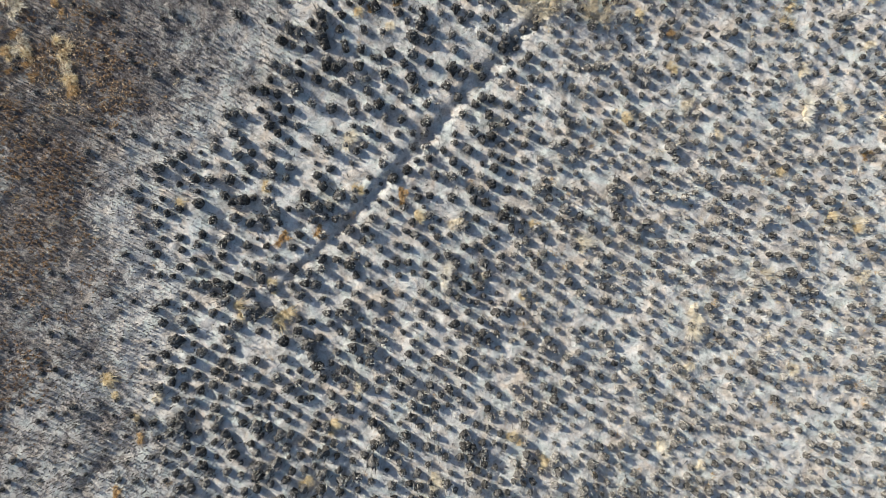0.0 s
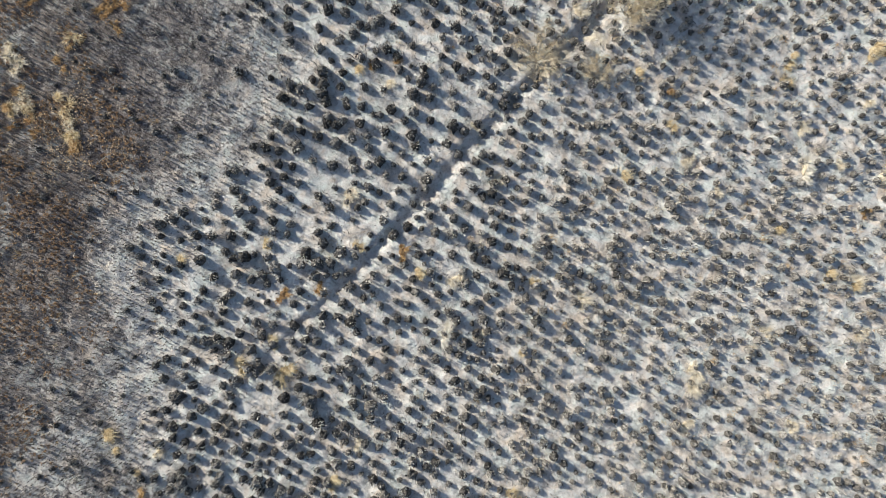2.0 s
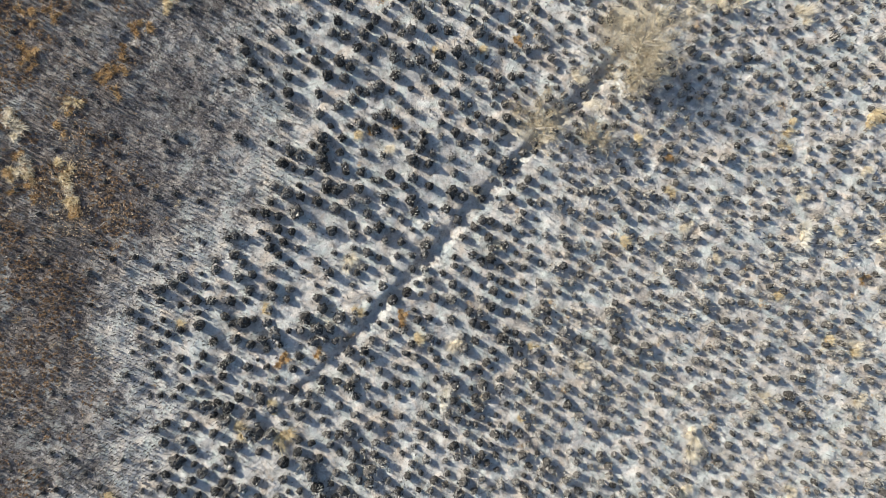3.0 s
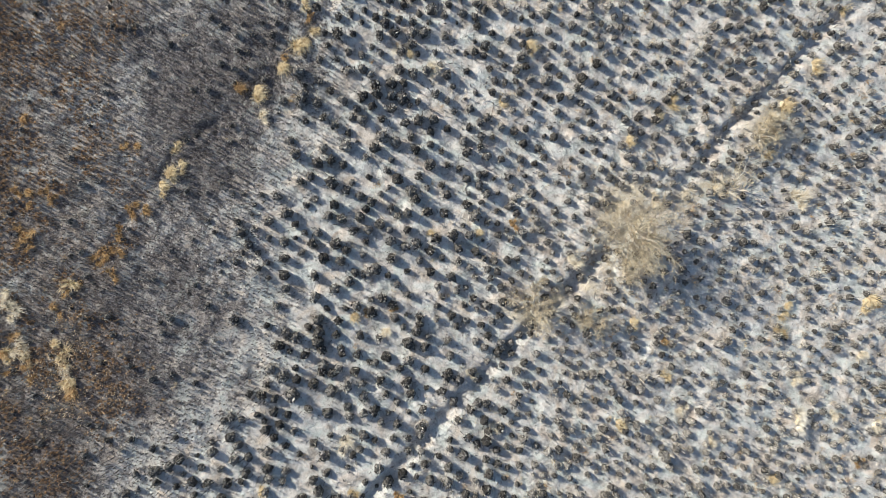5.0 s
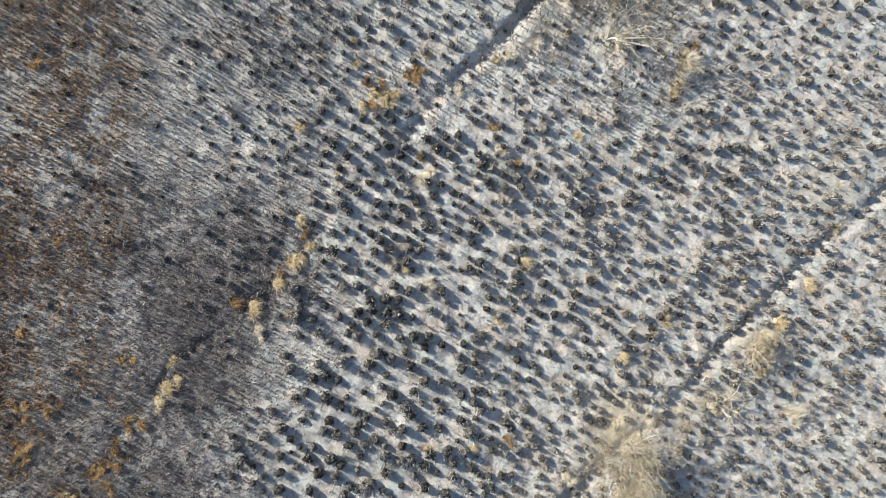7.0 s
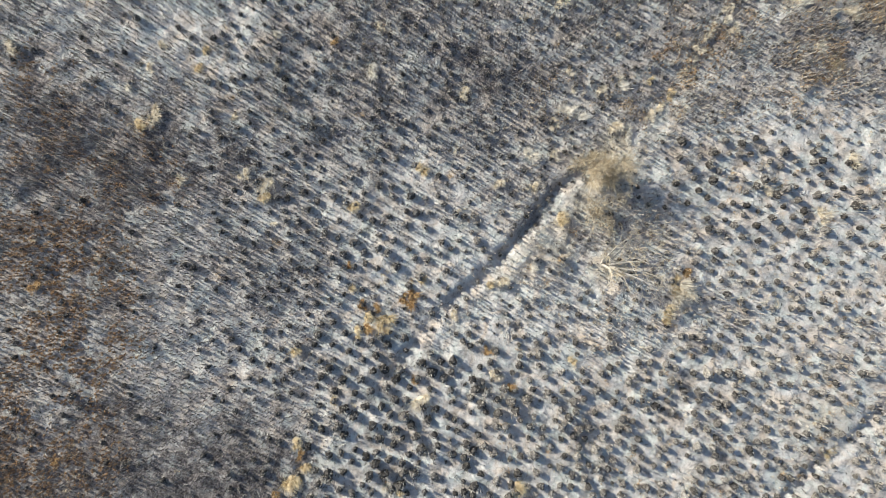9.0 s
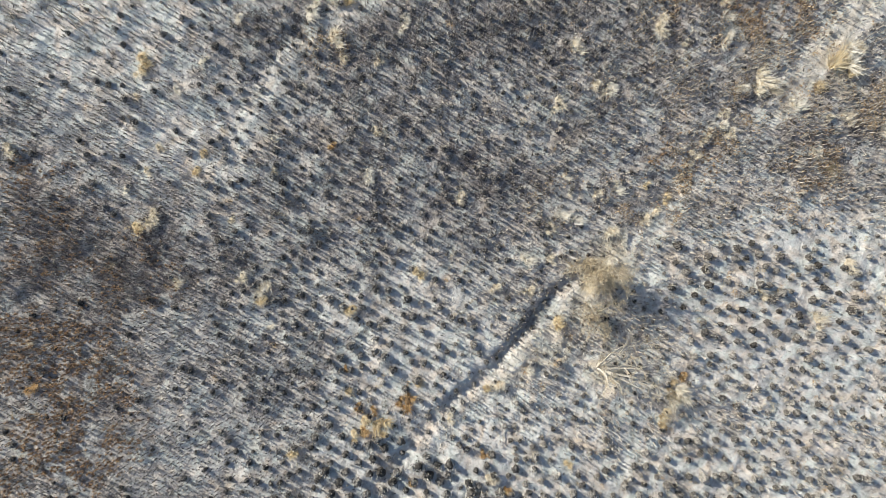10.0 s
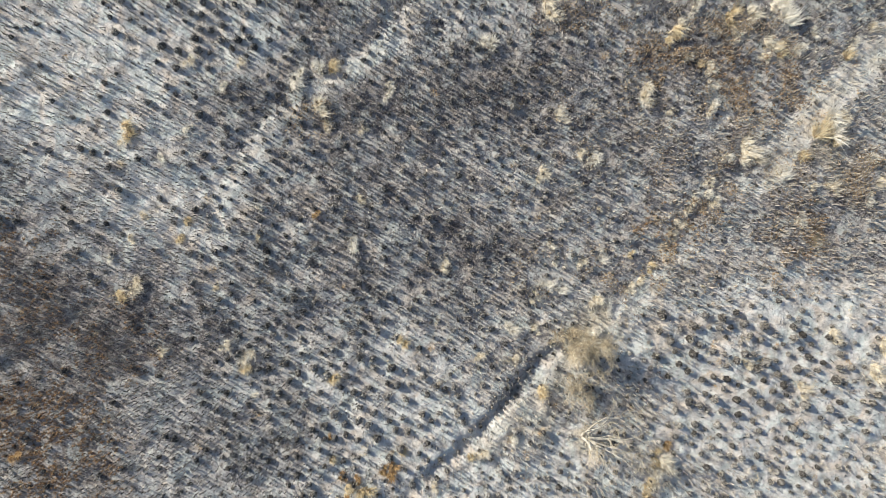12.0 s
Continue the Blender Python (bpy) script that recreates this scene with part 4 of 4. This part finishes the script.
def branching(g, foot, way, length, radius, depth, out, bushy):
    """Grow a limb of short rods and its side shoots into out, a list of (foot, tip, r0, r1, depth)."""
    p, d = Vector(foot), Vector(way).normalized()
    steps = 4 if depth > 0 else 2
    for k in range(steps):
        d = (d + Vector((0.22 * g.standard_normal(), 0.22 * g.standard_normal(), 0.16 * g.standard_normal()))).normalized()
        q = p + d * (length / steps)
        r0, r1 = radius * (1 - 0.75 * k / steps), radius * (1 - 0.75 * (k + 1) / steps)
        out.append((tuple(p), tuple(q), max(r0, 0.0055), max(r1, 0.004), depth))
        if depth > 0:
            for _ in range(1 + (g.random() < bushy)):
                side = Vector((g.standard_normal(), g.standard_normal(), 0.5 * g.standard_normal() + 0.25)).normalized()
                branching(g, q, d * 0.75 + side * 0.8, length * (0.38 + 0.25 * g.random()), r1 * 0.65, depth - 1, out, bushy)
        p = q


def shrub(x, y, wide, high, limbs, seed, wood, twig, name, label, bushy=0.75, lean=(0, 0)):
    """A dead shrub: limbs from one root, each with its own fine twigs."""
    g = np.random.default_rng(seed)
    ob = holder(name, label, "shrub", "dead shrubs along the ditches", (x, y, float(level(x, y)) - 0.05))
    for k in range(limbs):
        a = 2 * math.pi * (k + 0.7 * g.random()) / limbs
        reach = wide / 2 * (0.5 + 0.5 * g.random())
        way = Vector((math.cos(a) * reach + lean[0], math.sin(a) * reach + lean[1], high * (0.65 + 0.35 * g.random())))
        out = []
        branching(g, (0.08 * math.cos(a), 0.08 * math.sin(a), 0), way, way.length * 0.9, 0.075, 3, out, bushy)
        for thick in (True, False):
            own = [o for o in out if (o[4] >= 2) == thick]
            v, f = rods(np.array([o[0] for o in own]), np.array([o[1] for o in own]), np.array([o[2] for o in own]), np.array([o[3] for o in own]))
            if thick:
                limb = under(ob, "limb", mesh_of("limb", v, f, [wood]))
            else:
                tagged(under(limb, "twig_spray", mesh_of("twig_spray", v, f, [twig]), "fine pale dry twigs"), kind="stuff")
    return ob


def stick(x, y, turn, length, radius, seed, mat, label):
    """A fallen branch with one fork, lying on the ground."""
    g = np.random.default_rng(seed)
    p, d, main, forks = Vector((-length / 2, 0, 0.03)), Vector((1, 0, 0)), [(-length / 2, 0, 0.03)], []
    for k in range(5):
        d = (d + Vector((0, 0.3 * g.standard_normal(), 0))).normalized()
        p = p + d * length / 5
        main.append(tuple(p))
        if k in (1, 3):
            q = p + (d + Vector((0, (-1) ** k * 0.9, 0.25))).normalized() * length * 0.3
            forks.append(tube([tuple(p), tuple((p + q) / 2 + Vector((0, 0.03, 0.02))), tuple(q)], [radius * 0.6, radius * 0.45, radius * 0.25]))
    v, f = joined([tube(main, [radius * (1 - 0.13 * k) for k in range(6)])] + forks)
    ob = new("fallen_branch", mesh_of("fallen_branch", v, f, [mat]))
    ob.matrix_basis = pose(x, y, float(level(x, y)) + radius + 0.02, 0, 0, turn)
    return tagged(ob, label, "branch", "fallen branches")


def sapling(x, y, high, lean, seed):
    """A thin bare burnt sapling: a whip of a trunk with a few side shoots."""
    g = np.random.default_rng(seed)
    ob = holder("burnt_sapling", "thin bare burnt sapling standing in pale ash", "sapling", "burnt saplings", (x, y, float(level(x, y)) - 0.05))
    p, d, trunk, shoots = Vector((0, 0, 0)), Vector((lean[0], lean[1], 1)).normalized(), [(0, 0, 0)], []
    for k in range(6):
        d = (d + Vector((0.1 * g.standard_normal(), 0.1 * g.standard_normal(), 0))).normalized()
        q = p + d * high / 6
        r1 = 0.034 * (1 - 0.13 * (k + 1))
        trunk.append(tuple(q))
        if k > 1:
            a = 6.3 * g.random()
            branching(g, q, (math.cos(a), math.sin(a), 0.9), high * (0.18 + 0.15 * g.random()), r1 * 0.6, 0, shoots, 0)
        p = q
    under(ob, "trunk", mesh_of("trunk", *tube(trunk, [0.034 * (1 - 0.13 * k) for k in range(7)]), [BARK]))
    v, f = rods(*(np.array([o[i] for o in shoots]) for i in range(4)))
    tagged(under(ob, "side_shoots", mesh_of("side_shoots", v, f, [BARK])), kind="stuff")


# burnt saplings in the north-west
sapling(-22.11, 59.28, 1.50, (-0.1, 0.1), 40)
sapling(-21.49, 58.95, 1.50, (0.1, 0.1), 41)
sapling(-17.91, 57.52, 2.60, (-0.1, 0.25), 42)
sapling(-19.23, 57.32, 2.40, (-0.05, 0.15), 43)
sapling(-18.82, 56.56, 2.00, (-0.2, 0), 44)
sapling(-20.25, 57.56, 2.00, (0.1, 0.1), 45)
sapling(-22.89, 57.68, 2.20, (0, 0), 46)
sapling(-18.48, 58.55, 1.90, (0, 0.1), 47)
sapling(-22.46, 57.08, 1.60, (0.1, 0), 48)

# dead shrubs along the ditches
shrub(4.76, 12.91, 2.20, 1.40, 6, 1, BARE, TWIG, "dead_shrub", "pale twiggy dead shrub beside the ditch")
shrub(10.28, 17.03, 3.20, 3.20, 9, 2, BARE, TWIG, "dead_shrub", "wide pale dead shrub with tangled twigs over the ditch")
shrub(9.54, 15.36, 1.80, 1.60, 5, 3, BARE, TWIG, "dead_shrub", "pale twiggy dead shrub beside the ditch")
shrub(7.75, 12.19, 1.50, 0.90, 5, 4, BARE, TWIG, "dead_shrub", "pale twiggy dead shrub beside the ditch")
shrub(15.07, 19.45, 2.20, 1.30, 5, 5, BARE, TWIG, "dead_shrub", "bare bleached dead shrub on pale straw", 0.25, (0.30, 0.00))
shrub(16.85, 22.32, 2.00, 1.20, 5, 6, BARE, TWIG, "dead_shrub", "pale twiggy dead shrub beside the ditch")
shrub(8.17, 44.29, 1.40, 1.10, 6, 7, BARE, TWIG, "dead_shrub", "brownish twiggy dead shrub at the ditch's end")
shrub(9.15, 43.80, 1.20, 2.00, 7, 8, BARE, TWIG, "dead_shrub", "dense straw-coloured dead shrub at the ditch's end", 0.9)
shrub(8.74, 41.72, 2.00, 1.20, 6, 9, BARE, TWIG, "dead_shrub", "pale twiggy dead shrub beside the ditch")
shrub(9.00, 38.86, 2.30, 2.90, 8, 10, BARE, TWIG, "dead_shrub", "tall bleached dead shrub with bare spread branches", 0.15, (1.20, 0.10))

# fallen branches
stick(-1.03, 18.17, 80, 1.90, 0.030, 3, BARK, "grey fallen branch lying among tussocks")
stick(15.81, 20.81, -20, 1.60, 0.030, 4, BARE, "bleached fallen branch lying on ash")
stick(13.18, 20.80, 22, 2.10, 0.035, 5, BARE, "bleached fallen branch lying on ash")
stick(4.03, 35.32, 70, 1.00, 0.030, 6, BARE, "bleached fallen branch lying on ash")
stick(9.34, 34.78, -60, 0.80, 0.030, 7, BARE, "bleached fallen branch lying on ash")
stick(20.53, 58.27, 25, 1.30, 0.025, 8, BARE, "bleached fallen branch lying on ash")
stick(-12.42, 54.92, -40, 1.10, 0.025, 9, BARE, "bleached fallen branch lying on ash")
stick(1.38, 19.63, -70, 0.70, 0.030, 10, BARE, "bleached fallen branch lying on ash")
stick(15.23, 17.65, -15, 1.30, 0.030, 11, BARE, "bleached fallen branch lying on ash")
stick(16.75, 14.42, -25, 1.60, 0.020, 12, BARK, "bleached fallen branch lying on ash")
stick(17.50, 14.27, 30, 1.20, 0.020, 13, BARK, "bleached fallen branch lying on ash")
stick(14.77, 19.60, 2, 1.20, 0.040, 14, BARE, "bleached fallen branch lying on ash")
stick(16.19, 23.61, 0, 0.75, 0.035, 15, BARE, "bleached fallen branch lying on ash")
stick(17.66, 22.32, -5, 1.60, 0.035, 16, BARE, "bleached fallen branch lying on ash")
stick(17.66, 22.02, -70, 0.70, 0.030, 17, BARE, "bleached fallen branch lying on ash")
stick(15.85, 14.40, -40, 0.80, 0.025, 18, BARE, "bleached fallen branch lying on ash")
stick(4.47, 35.08, -42, 1.00, 0.030, 19, BARE, "bleached fallen branch lying on ash")
stick(-12.15, 54.89, -45, 0.90, 0.030, 20, BARE, "bleached fallen branch lying on ash")
stick(-9.53, 58.82, -60, 0.80, 0.030, 21, BARE, "bleached fallen branch lying on ash")
stick(11.37, 21.24, -15, 0.50, 0.040, 22, BARE, "bleached fallen branch lying on ash")

# grass clumps that the fire left
clump("p", -0.66, -12.38, 0.84)
clump("p", -4.72, -7.43, 0.66)
clump("p", 12.66, -6.35, 0.75)
clump("p", 18.18, -6.34, 0.66)
clump("p", 12.96, -4.10, 1.08)
clump("p", 21.88, -1.56, 0.84)
clump("p", 7.13, 0.23, 0.84)
clump("p", 21.58, 1.28, 0.78)
clump("p", 0.39, 1.29, 0.84)
clump("p", -5.16, 5.79, 1.08)
clump("p", 2.66, 6.57, 0.60)
clump("p", 23.05, 6.79, 0.75)
clump("p", 20.68, 7.39, 0.60)
clump("p", 12.70, 7.62, 0.75)
clump("p", 18.71, 9.33, 0.66)
clump("p", 1.46, 9.44, 0.60)
clump("p", 22.16, 10.62, 0.72)
clump("p", -3.06, 11.69, 0.78)
clump("p", 4.76, 13.21, 0.72)
clump("p", 6.86, 15.47, 0.75)
clump("p", 10.45, 17.57, 0.84)
clump("p", 9.55, 18.47, 0.90)
clump("p", 11.19, 18.77, 0.78)
clump("p", 18.82, 18.87, 0.96)
clump("p", 14.47, 19.36, 0.66)
clump("p", 17.30, 22.32, 0.96)
clump("p", 17.30, 23.07, 1.02)
clump("p", -9.65, 23.19, 0.78)
clump("p", -0.60, 25.72, 0.75)
clump("p", -0.77, 31.44, 1.08)
clump("p", 3.21, 32.85, 0.66)
clump("p", 0.98, 36.12, 0.54)
clump("p", 13.33, 37.53, 1.14)
clump("p", 3.69, 37.94, 0.75)
clump("p", -21.82, 39.82, 0.45)
clump("p", 20.72, 41.59, 0.78)
clump("p", 24.49, 42.55, 1.02)
clump("p", 17.68, 42.91, 0.60)
clump("p", -9.22, 43.00, 0.96)
clump("p", 5.24, 43.05, 0.60)
clump("p", 3.42, 43.19, 0.66)
clump("p", -13.81, 43.21, 0.54)
clump("p", -10.30, 43.60, 0.60)
clump("p", 9.03, 43.69, 1.50)
clump("p", 24.92, 43.92, 0.90)
clump("p", 22.20, 44.49, 0.78)
clump("p", 6.29, 44.73, 0.66)
clump("p", 9.61, 46.27, 0.90)
clump("p", 6.27, 46.40, 0.60)
clump("p", -15.22, 46.70, 1.02)
clump("p", -10.93, 46.73, 0.48)
clump("p", 11.43, 46.90, 0.60)
clump("p", 11.97, 47.36, 0.54)
clump("p", 1.40, 48.04, 0.66)
clump("p", 8.83, 48.30, 0.66)
clump("p", -15.54, 49.29, 0.60)
clump("p", -8.66, 49.34, 0.45)
clump("p", 13.67, 49.79, 0.48)
clump("p", -23.06, 50.31, 0.78)
clump("p", 13.97, 50.40, 0.60)
clump("p", -14.93, 50.55, 0.60)
clump("p", 14.41, 51.16, 0.54)
clump("p", -3.19, 51.50, 0.54)
clump("p", 15.90, 51.62, 0.60)
clump("p", 14.77, 51.68, 0.48)
clump("p", 22.11, 52.46, 0.75)
clump("p", 15.61, 52.68, 0.54)
clump("p", 24.79, 52.86, 0.90)
clump("p", 6.63, 53.06, 0.78)
clump("p", -16.18, 53.29, 0.42)
clump("p", 18.16, 54.09, 0.84)
clump("p", 8.68, 54.15, 0.66)
clump("p", 17.55, 54.39, 1.20)
clump("p", -15.89, 54.68, 0.66)
clump("p", -3.01, 55.41, 0.60)
clump("p", -5.00, 55.54, 0.78)
clump("p", 7.50, 56.12, 0.96)
clump("p", 22.67, 56.17, 0.78)
clump("p", 13.42, 56.44, 0.48)
clump("p", -5.38, 56.52, 1.14)
clump("p", 12.05, 57.38, 1.02)
clump("p", 15.52, 58.77, 0.66)
clump("p", -9.64, 58.86, 0.48)
clump("p", -12.41, 58.92, 0.66)
clump("p", 14.30, 59.37, 0.72)
clump("p", 18.52, 59.40, 0.60)
clump("p", 18.69, 60.02, 0.90)
clump("p", 16.84, 60.65, 0.72)
clump("p", 24.23, 61.03, 0.72)
clump("p", 13.96, 61.08, 0.72)
clump("p", 17.73, 61.72, 0.90)
clump("p", 6.83, 61.78, 1.20)
clump("y", 5.04, -11.46, 0.54)
clump("y", 3.39, -10.12, 0.75)
clump("y", -17.69, -7.90, 0.54)
clump("y", -8.78, -3.67, 1.02)
clump("y", -11.04, -3.22, 0.90)
clump("y", 3.99, -2.61, 0.54)
clump("y", -14.20, 2.34, 0.66)
clump("y", -4.80, 3.09, 0.60)
clump("y", -9.68, 3.15, 0.54)
clump("y", 9.37, 6.76, 0.66)
clump("y", 11.75, 9.50, 0.60)
clump("y", 17.81, 11.80, 0.66)
clump("y", -4.73, 12.45, 0.66)
clump("y", 18.11, 12.70, 0.54)
clump("p", -23.00, 12.80, 0.95)
clump("y", 18.25, 13.23, 0.48)
clump("p", -23.45, 13.40, 0.90)
clump("y", 22.44, 13.48, 0.90)
clump("y", -20.03, 14.24, 0.75)
clump("y", -0.67, 16.97, 0.48)
clump("y", 1.89, 16.97, 0.54)
clump("y", -15.02, 19.38, 0.72)
clump("y", -14.50, 20.08, 0.96)
clump("y", -14.04, 20.54, 0.60)
clump("y", 17.31, 21.27, 0.60)
clump("y", -14.29, 21.60, 0.60)
clump("y", 9.81, 21.84, 0.60)
clump("y", 11.45, 23.20, 0.54)
clump("y", 18.04, 23.82, 0.90)
clump("y", 3.03, 23.92, 0.54)
clump("y", 12.05, 23.95, 0.72)
clump("y", -9.96, 24.33, 0.90)
clump("y", -8.60, 25.70, 0.84)
clump("y", 19.67, 25.93, 0.75)
clump("y", -1.81, 26.47, 0.54)
clump("y", 4.52, 26.79, 0.78)
clump("y", -7.70, 27.06, 1.02)
clump("y", -6.95, 27.81, 0.60)
clump("y", 21.15, 28.93, 0.54)
clump("y", -7.41, 29.17, 0.60)
clump("y", -5.50, 31.40, 0.42)
clump("y", 7.33, 33.73, 0.48)
clump("y", -7.49, 34.12, 0.60)
clump("y", -2.54, 35.20, 0.54)
clump("y", -4.20, 35.20, 0.60)
clump("y", -2.80, 35.80, 0.90)
clump("y", 12.44, 35.87, 0.60)
clump("y", -3.66, 35.91, 0.66)
clump("y", 12.63, 36.50, 0.66)
clump("y", 12.93, 37.29, 0.66)
clump("y", -4.48, 37.46, 0.54)
clump("y", 3.01, 37.71, 0.60)
clump("y", -0.70, 37.93, 0.60)
clump("y", 12.80, 37.96, 0.60)
clump("y", 6.68, 41.27, 0.75)
clump("y", -4.48, 41.91, 0.66)
clump("y", -9.28, 42.39, 0.66)
clump("y", -0.85, 43.92, 0.66)
clump("y", -16.04, 46.09, 0.72)
clump("y", 12.48, 48.12, 0.54)
clump("y", -12.94, 49.31, 0.54)
clump("y", -12.49, 50.23, 0.60)
clump("y", 20.58, 54.11, 0.75)
clump("y", 21.47, 55.18, 1.44)
clump("y", -15.74, 55.22, 0.90)
clump("y", -4.79, 58.66, 0.78)
clump("y", 15.05, 58.97, 0.54)
clump("y", 22.89, 59.50, 0.78)
clump("y", 19.18, 59.83, 0.78)
clump("y", 13.51, 60.62, 0.90)
clump("y", 16.53, 61.56, 0.90)
clump("o", -17.70, -13.03, 0.66)
clump("y", -7.43, -12.40, 0.66)
clump("p", 11.32, -10.55, 0.96)
clump("o", -16.33, -10.16, 0.60)
clump("y", -6.07, -9.38, 0.75)
clump("y", -16.63, -9.11, 0.54)
clump("p", -15.42, -7.90, 0.54)
clump("y", -17.99, -7.06, 0.96)
clump("o", -8.77, 0.54, 0.75)
clump("o", -6.82, 0.78, 0.75)
clump("y", 20.24, 1.58, 0.66)
clump("y", -1.56, 1.59, 0.66)
clump("o", -2.46, 2.79, 0.75)
clump("p", 14.29, 5.91, 0.60)
clump("o", -19.90, 8.19, 0.72)
clump("o", -19.99, 8.67, 0.78)
clump("y", -20.05, 8.95, 0.80)
clump("o", -22.05, 9.12, 0.60)
clump("p", -20.22, 9.42, 0.85)
clump("o", -23.20, 9.58, 0.60)
clump("p", -20.45, 9.85, 0.80)
clump("o", -22.35, 9.82, 0.66)
clump("y", -20.40, 10.30, 0.90)
clump("y", -23.41, 10.40, 0.75)
clump("y", -22.50, 10.15, 0.80)
clump("o", -23.62, 10.54, 0.72)
clump("y", -20.72, 10.95, 0.70)
clump("p", -22.68, 10.85, 0.90)
clump("o", -22.95, 11.38, 0.66)
clump("o", -20.53, 12.58, 0.45)
clump("o", -4.11, 12.68, 0.48)
clump("o", -20.94, 12.88, 0.60)
clump("o", -2.76, 12.98, 0.54)
clump("o", 22.87, 13.38, 0.60)
clump("o", -20.20, 13.63, 0.54)
clump("o", -19.59, 14.24, 0.54)
clump("o", -17.75, 14.70, 0.66)
clump("o", -18.35, 15.34, 0.54)
clump("o", -17.23, 15.85, 0.60)
clump("o", -18.36, 15.90, 0.78)
clump("o", -17.90, 15.91, 0.60)
clump("o", -22.19, 16.23, 0.54)
clump("o", -22.61, 16.53, 0.60)
clump("o", -17.45, 16.60, 0.60)
clump("o", -22.16, 16.81, 0.75)
clump("o", -22.77, 16.96, 0.66)
clump("o", -17.45, 17.11, 0.54)
clump("o", 3.66, 17.45, 0.54)
clump("o", -16.83, 18.10, 0.66)
clump("o", -15.93, 18.17, 0.66)
clump("o", -16.53, 18.41, 0.48)
clump("o", -22.19, 18.47, 0.48)
clump("o", -20.94, 18.78, 0.60)
clump("o", -22.31, 19.08, 0.60)
clump("o", -22.92, 19.08, 0.60)
clump("o", -21.34, 19.21, 0.48)
clump("o", -16.48, 21.53, 0.54)
clump("o", -17.09, 21.59, 0.54)
clump("o", -22.57, 23.08, 0.66)
clump("o", -11.02, 24.63, 0.75)
clump("o", -8.61, 26.30, 0.54)
clump("o", -20.45, 27.93, 0.48)
clump("o", -7.25, 28.57, 0.54)
clump("o", 4.02, 32.21, 0.60)
clump("o", -1.12, 32.48, 0.54)
clump("o", 2.80, 34.16, 0.54)
clump("o", -3.71, 35.34, 0.66)
clump("o", -3.11, 36.43, 0.54)
clump("o", -3.97, 36.57, 0.54)
clump("o", -1.70, 36.91, 0.60)
clump("o", -1.30, 37.02, 0.84)
clump("o", -21.66, 37.39, 0.75)
clump("o", 13.49, 38.57, 0.60)
clump("o", -4.63, 38.67, 0.42)
clump("w", -0.06, -1.47, 0.96)
clump("w", 18.90, 7.25, 1.02)
clump("w", -2.56, 26.77, 0.54)
clump("w", 5.28, 38.80, 0.66)
clump("w", -8.74, 40.92, 0.45)
clump("w", 9.38, 44.45, 1.02)
clump("w", 5.07, 44.72, 0.84)
clump("w", 10.22, 45.97, 0.66)
clump("w", 7.18, 47.01, 1.02)
clump("w", -16.61, 48.22, 0.54)
clump("w", 7.32, 48.23, 0.45)
clump("w", 9.89, 48.61, 0.75)
clump("w", -3.48, 49.07, 0.84)
clump("w", 7.16, 49.14, 0.54)
clump("w", 13.23, 49.18, 0.54)
clump("w", 21.35, 49.53, 0.66)
clump("w", 20.44, 50.74, 0.78)
clump("w", -8.68, 51.01, 0.54)
clump("w", 24.09, 51.87, 0.72)
clump("w", 15.45, 52.08, 0.60)
clump("w", 19.38, 53.19, 0.90)
clump("w", -13.88, 53.62, 0.60)
clump("w", -7.13, 53.84, 0.54)
clump("w", 24.06, 53.99, 0.75)
clump("w", 9.35, 54.00, 1.02)
clump("w", 16.40, 54.04, 0.75)
clump("w", -12.46, 55.26, 0.54)
clump("w", 22.07, 55.80, 1.32)
clump("w", 15.70, 56.65, 0.75)
clump("w", -1.66, 57.25, 0.66)
clump("w", -10.54, 57.48, 0.60)
clump("w", -1.67, 57.86, 0.54)
clump("w", 15.73, 57.92, 0.66)
clump("w", -6.62, 57.97, 1.08)
clump("w", -5.65, 58.53, 0.96)
clump("w", 20.20, 59.73, 0.90)
clump("w", 3.50, 59.89, 1.08)
clump("w", 23.19, 60.11, 0.75)
clump("w", 21.07, 60.69, 0.66)
clump("w", 19.40, 61.59, 1.32)
clump("w", 14.71, 62.00, 0.78)
clump("w", 19.00, 62.04, 1.20)
clump("p", 1.71, -1.66, 0.60)
clump("y", -9.39, -1.98, 0.70)
clump("y", 4.54, 1.19, 0.60)
clump("p", 16.77, -1.39, 0.60)
clump("p", 16.03, -2.38, 0.55)
clump("y", 17.49, 4.04, 0.60)
clump("o", 22.09, 4.93, 0.60)
clump("o", 11.68, 11.34, 0.50)
clump("y", 10.04, 12.24, 0.60)
clump("p", 13.37, -11.50, 0.55)
clump("y", 21.51, 1.06, 0.60)
clump("p", 18.12, -6.41, 0.50)
clump("y", 5.01, -11.24, 0.50)
clump("p", 12.90, -3.28, 0.70)
clump("y", 21.31, 49.64, 0.60)
clump("p", 21.12, 52.51, 0.50)
clump("o", -5.50, 50.69, 0.50)
clump("p", 9.67, 51.17, 0.40)
clump("y", 11.36, 48.76, 0.40)
